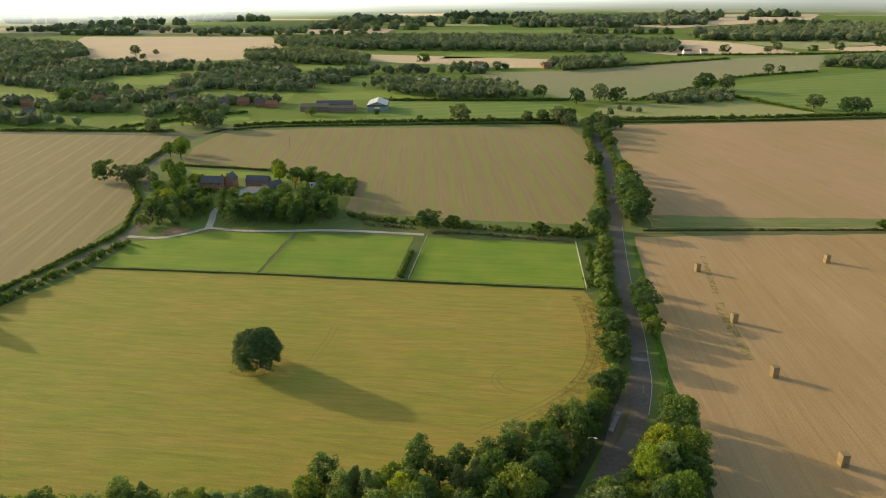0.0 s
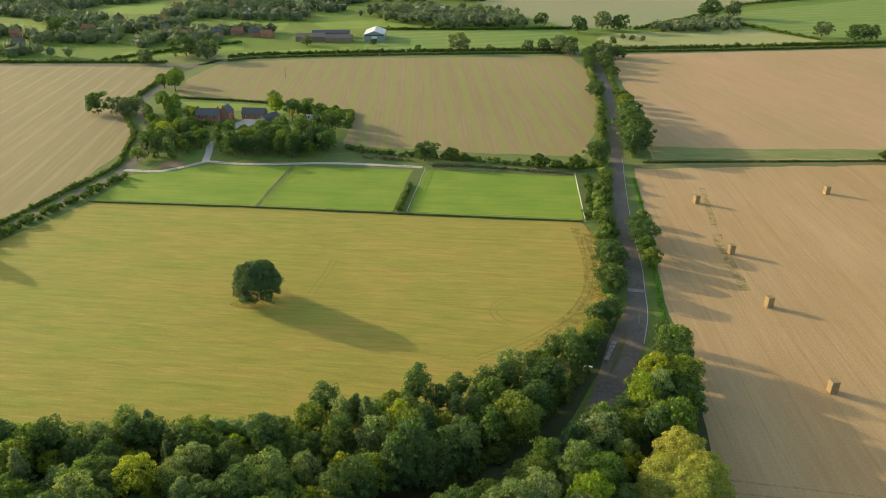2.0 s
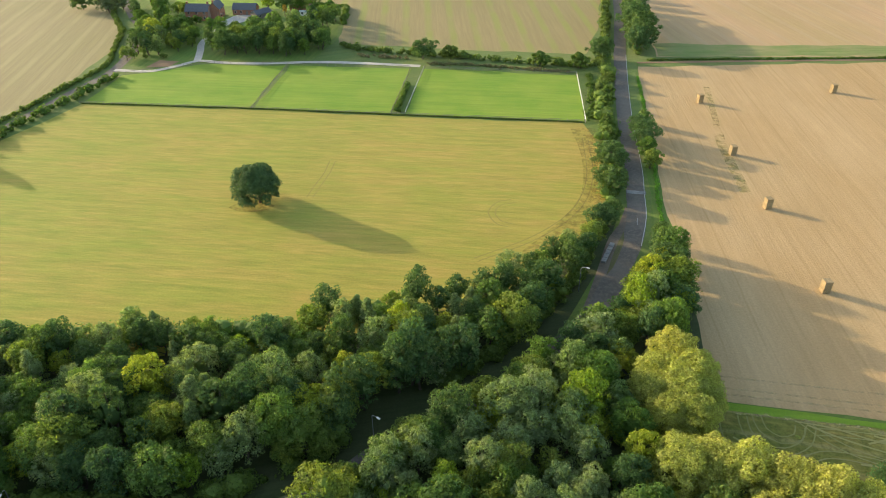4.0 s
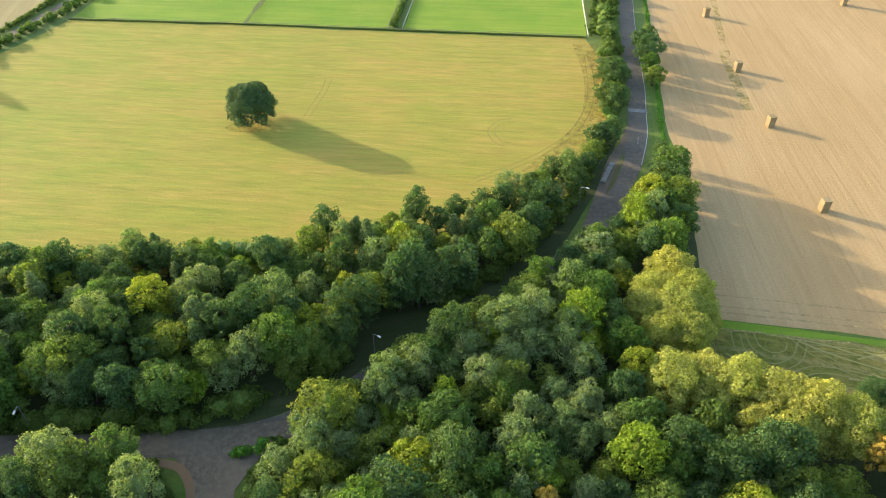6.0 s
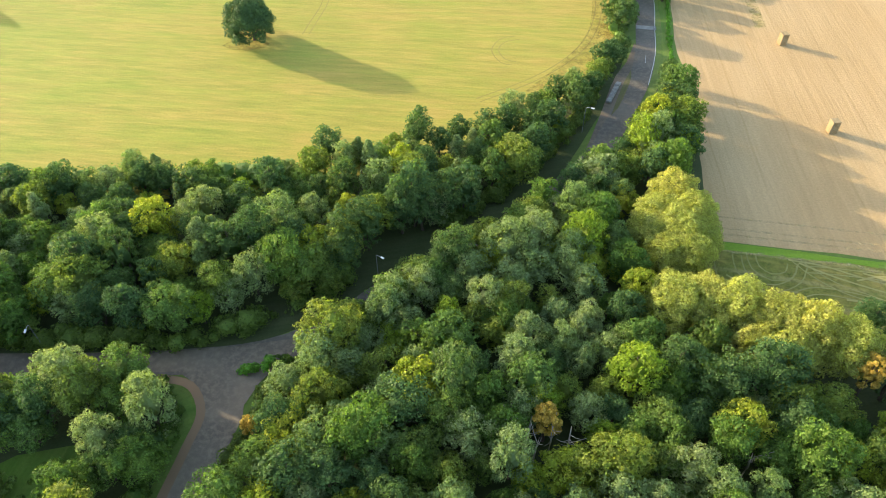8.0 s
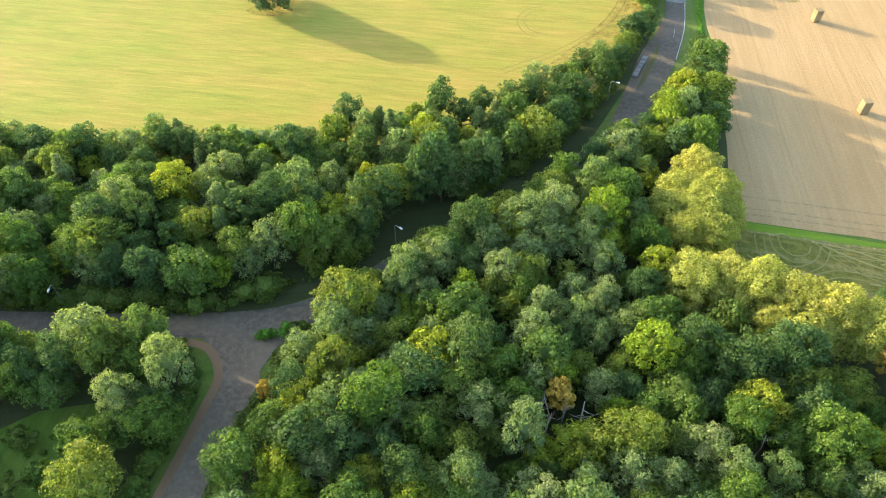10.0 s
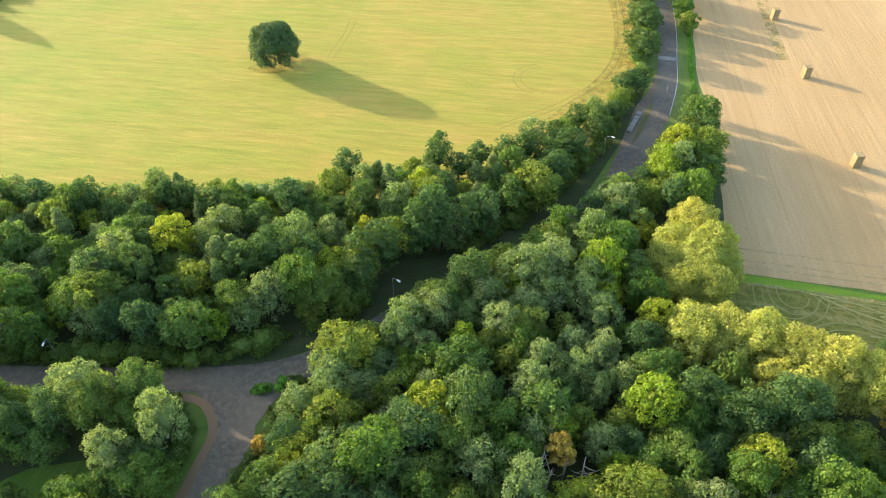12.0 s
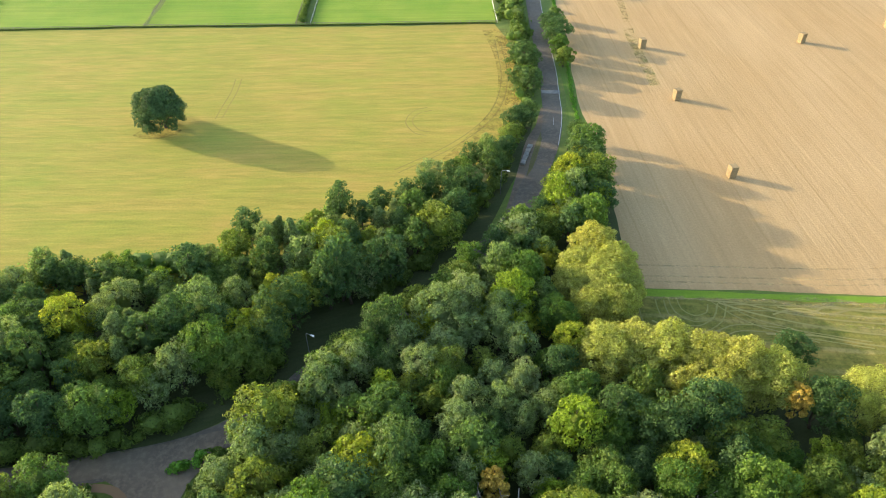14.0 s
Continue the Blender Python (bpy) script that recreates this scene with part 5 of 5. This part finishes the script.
copy_thing(lamp, pose(-75.5, 79.8, 0, 0, 0, -80))
copy_thing(lamp, pose(35.1, 145.2, 0, 0, 0, -30))
rng = random.Random(12)
BLOCK = bm_mesh("concrete_block", box(1.9, 1.3, 0.7, 0.08), CONCRETE)
for i in range(5):
    k = i / 4
    ob = new("concrete_block", BLOCK)
    ob.matrix_basis = pose(44.2 + 3.5 * k, 158.6 + 7.4 * k, 0.07, 0, 0, 65 + rng.uniform(-5, 5))
    tagged(ob, "pale concrete block laid in the lay-by", "concrete block", "concrete blocks in the lay-by")
sheet("lay_by_island", "grassy strip between road and lay-by", [(52.9, 173.9), (52.2, 170), (50.8, 166), (48.2, 160), (46, 155.5), (43.5, 152), (46.4, 159.5), (49.8, 167.6)], 0.13, DRYVERGE, "verge")

# dead trees in the wood
for i, (x, y) in enumerate(((13.5, 58.5), (17.2, 57.6), (11, 60.5), (20, 57), (14.5, 56), (48, 53))):
    rs = np.random.RandomState(70 + i)
    pieces = [tube([(0, 0, -0.2), (0.1, 0, 4), (rs.normal() * 0.5, rs.normal() * 0.5, 8)], [0.22, 0.17, 0.07])]
    for k in range(8):
        z = rs.uniform(3.5, 7.6)
        a = rs.uniform(0, 6.28)
        far = Vector((math.cos(a) * rs.uniform(1.4, 2.8), math.sin(a) * rs.uniform(1.4, 2.8), z + rs.uniform(1, 2.8)))
        pieces.append(tube([(0.1, 0, z), Vector((0.1, 0, z)).lerp(far, 0.5) + Vector((0, 0, -0.2)), far], [0.08, 0.06, 0.035], 4))
    v, f = join(*pieces)
    tagged(new("dead_tree", mesh_of("dead_tree", v, f, DEADWOOD, True)), "bare bleached dead tree among the green crowns", "tree").matrix_basis = pose(x, y, 0)


# ---- buildings ----
PANE = bm_mesh("pane", box(0.9, 0.04, 1.2, 0.0), GLASSY)
FRAME = bm_mesh("window_frame", box(1.1, 0.1, 1.4, 0.02), WHITEWOOD)
DOOR = bm_mesh("door", box(1.0, 0.1, 2.05, 0.02), TIMBER)


def gable(w, d, eaves, ridge, over=0.3, thick=0.18):
    """Verts and faces of a pitched roof with its ridge along x."""
    v, f = [], []
    for s in (-1, 1):
        k = len(v)
        slope = (ridge - eaves) / (d / 2)
        for x in (-w / 2 - over, w / 2 + over):
            v += [(x, 0, ridge + 0.02), (x, s * (d / 2 + over), eaves - over * slope), (x, s * (d / 2 + over), eaves - over * slope + thick), (x, 0, ridge + thick + 0.03)]
        f += [(k, k + 1, k + 2, k + 3), (k + 7, k + 6, k + 5, k + 4), (k, k + 4, k + 5, k + 1), (k + 3, k + 2, k + 6, k + 7), (k + 1, k + 5, k + 6, k + 2), (k, k + 3, k + 7, k + 4)]
    return v, f


def shell(w, d, eaves, ridge):
    v = [(x * w / 2, y * d / 2, z) for z in (-0.2, eaves) for x, y in ((-1, -1), (1, -1), (1, 1), (-1, 1))] + [(-w / 2, 0, ridge), (w / 2, 0, ridge)]
    return v, [(0, 1, 5, 4), (1, 2, 6, 9, 5), (2, 3, 7, 6), (3, 0, 4, 8, 7), (4, 5, 9, 8), (6, 7, 8, 9), (3, 2, 1, 0)]


def house(name, label, category, m, w, d, eaves, ridge, wall, roof, chimneys=1, rows=2, group="", windows=True):
    ob = thing(name, label, category, group, m)
    part("wall", mesh_of("wall", *shell(w, d, eaves, ridge), wall), ob)
    top = part("roof", mesh_of("roof", *gable(w, d, eaves, ridge), roof), ob)
    for i in range(chimneys):
        x = (-w / 2 + 0.6, w / 2 - 0.6, 0)[i % 3]
        part("chimney", bm_mesh("chimney", box(0.9, 0.7, 2.0, 0.04), wall), top, m=pose(x, 0, ridge - 0.8))
    if windows:
        n = max(2, int(w / 3.2))
        for s in (-1, 1):
            for r in range(rows):
                for i in range(n):
                    x = -w / 2 + (i + 0.5) * w / n
                    z = 0.9 + r * 2.6
                    if z + 1.4 > eaves:
                        continue
                    if r == 0 and i == n // 2:
                        part("door", DOOR, ob, m=pose(x, s * (d / 2 + 0.03), 0))
                        continue
                    win = part("window", FRAME, ob, m=pose(x, s * (d / 2 + 0.02), z))
                    part("pane", PANE, win, m=pose(0, s * 0.05, 0.1))
    return ob


house("farmhouse", "red brick farmhouse with a slate roof", "house", pose(-131, 394, 0, 0, 0, -4), 12.5, 7.4, 5.0, 8.0, BRICK, SLATE, 2)
house("farmhouse_wing", "red brick wing with a tall slate gable", "house", pose(-122.5, 398, 0, 0, 0, 86), 8.5, 6.0, 5.4, 8.6, BRICK, SLATE, 1)
house("farm_barn", "long low brick barn with a slate roof", "barn", pose(-108, 404, 0, 0, 0, -6), 13, 6.4, 3.0, 5.6, BRICK, SLATE, 0, 1)
house("farm_shed", "low grey outbuilding beside the yard", "shed", pose(-98, 397, 0, 0, 0, 50), 10, 6, 2.6, 4.2, TIMBER, SLATE, 0, 1)
house("farm_shed", "small low outbuilding with a pantile roof", "shed", pose(-78, 409, 0, 0, 0, -6), 12, 4, 2.4, 3.6, BRICK, PANTILE, 0, 1)
house("static_caravan", "white caravan parked in the orchard", "caravan", pose(-74, 399, 0, 0, 0, -8), 6.5, 2.5, 2.3, 2.7, RENDERED, SHEETROOF, 0, 1)

barn = house("grey_barn", "large blue-grey barn with a pale sheet roof", "barn", pose(-61, 675, 0, 0, 0, 91), 30, 18, 6.0, 9.0, CLADDING, SHEETROOF, 0, 1, windows=False)
part("door", bm_mesh("door", box(0.15, 4.6, 3.6, 0.03), CLAD_DARK), barn, "dark open doorway", pose(-15.05, 0, 0))
part("sliding_door", bm_mesh("sliding_door", box(0.2, 4.8, 2.0, 0.03), RENDERED), barn, "white raised door", pose(-15.15, 0, 2.6))
part("gable_band", bm_mesh("gable_band", box(0.12, 17.6, 1.3, 0.02), CLAD_DARK), barn, "dark band under the eaves", pose(-15.03, 0, 4.8))
house("cattle_shed", "long low shed with a brown sheet roof", "shed", pose(-119, 668, 0, 0, 0, 2), 26, 14, 4.2, 6.4, TIMBER, OLDROOF, 0, 1, windows=False)
house("cattle_shed", "long low shed with a brown sheet roof", "shed", pose(-93, 662, 0, 0, 0, 2), 24, 12, 4.0, 6.0, TIMBER, OLDROOF, 0, 1, windows=False)
house("cattle_shed", "low shed with a grey roof", "shed", pose(-103, 684, 0, 0, 0, 2), 34, 10, 4.4, 6.6, TIMBER, SLATE, 0, 1, windows=False)
rng = random.Random(21)
for x, y, a in VILLAGE:
    house("village_house", "red brick village house with a pantile roof among trees", "house", pose(x, y, 0, 0, 0, math.degrees(a) + rng.uniform(-12, 12)), rng.uniform(8, 11.5), 6.4, 4.2, 6.9, BRICK, rng.choice([PANTILE, PANTILE, SLATE]), 2, 2, "houses of the village")
house("white_house", "white rendered house beside a far wood", "house", pose(50, 1030, 0, 0, 0, 10), 16, 8, 5.4, 8.6, RENDERED, PANTILE, 2)
house("far_house", "pinkish brick house beside a far wood", "house", pose(146, 1026, 0, 0, 0, 10), 11, 7, 4.6, 7.4, BRICK, PANTILE, 2)
house("white_house", "white rendered house behind trees", "house", pose(3, 852, 0, 0, 0, -20), 15, 8, 4.4, 7.0, RENDERED, SHEETROOF, 1)
house("white_shed", "pale low building behind trees", "shed", pose(-19, 866, 0, 0, 0, 10), 22, 9, 3.6, 5.4, RENDERED, SHEETROOF, 0, 1)
house("white_house", "white house in a far row of trees", "house", pose(414, 1248, 0, 0, 0, 10), 14, 8, 5.0, 8.0, RENDERED, PANTILE, 1)
house("white_house", "white house in a far row of trees", "house", pose(445, 1258, 0, 0, 0, 10), 12, 8, 5.0, 8.0, RENDERED, PANTILE, 1)
house("stone_hut", "small grey cottage beside the cross road", "house", pose(-207, 606, 0, 0, 0, 20), 8, 6, 4.6, 7.4, BRICK, SLATE, 1)


# ---- a car on the road, a pole in the field ----
def car(label, m, paint):
    ob = thing("car", label, "car", m=m)
    prof = [(-2.1, 0.35), (-2.1, 0.85), (-1.9, 0.95), (-1.5, 1.42), (0.4, 1.45), (1.1, 0.98), (2.0, 0.85), (2.1, 0.35)]
    v = [(x, s * (0.86 if z < 1.1 else 0.68), z) for s in (-1, 1) for x, z in prof]
    n = len(prof)
    f = [tuple(range(n)), tuple(range(2 * n - 1, n - 1, -1))] + [(i, i + n, (i + 1) % n + n, (i + 1) % n) for i in range(n)]
    part("body", mesh_of("body", v, f, paint), ob)
    part("windscreen", bm_mesh("windscreen", box(1.9, 1.42, 0.34, 0.05), GLASSY), ob, "dark glass", pose(-0.5, 0, 1.0))
    v, f = tube([(0, -0.1, 0), (0, 0.1, 0)], [0.32, 0.32], 12)
    wheel = mesh_of("wheel", v, f, RUBBER, True)
    for x in (-1.3, 1.3):
        for y in (-0.8, 0.8):
            part("wheel", wheel, ob, "black tyre", pose(x, y, 0.32))
    return ob


car("silver car at the road junction", pose(116, 572, 0.09, 0, 0, 82), PAINT)
v, f = tube([(0, 0, -0.3), (0, 0, 9)], [0.14, 0.09], 6)
pole = thing("utility_pole", "thin wooden utility pole in a stubble field", "pole", m=pose(-110, 505, 0))
part("pole", mesh_of("pole", v, f, TIMBER), pole)
part("crossarm", bm_mesh("crossarm", box(1.6, 0.12, 0.12, 0.01), TIMBER), pole, m=pose(0, 0, 8.4))
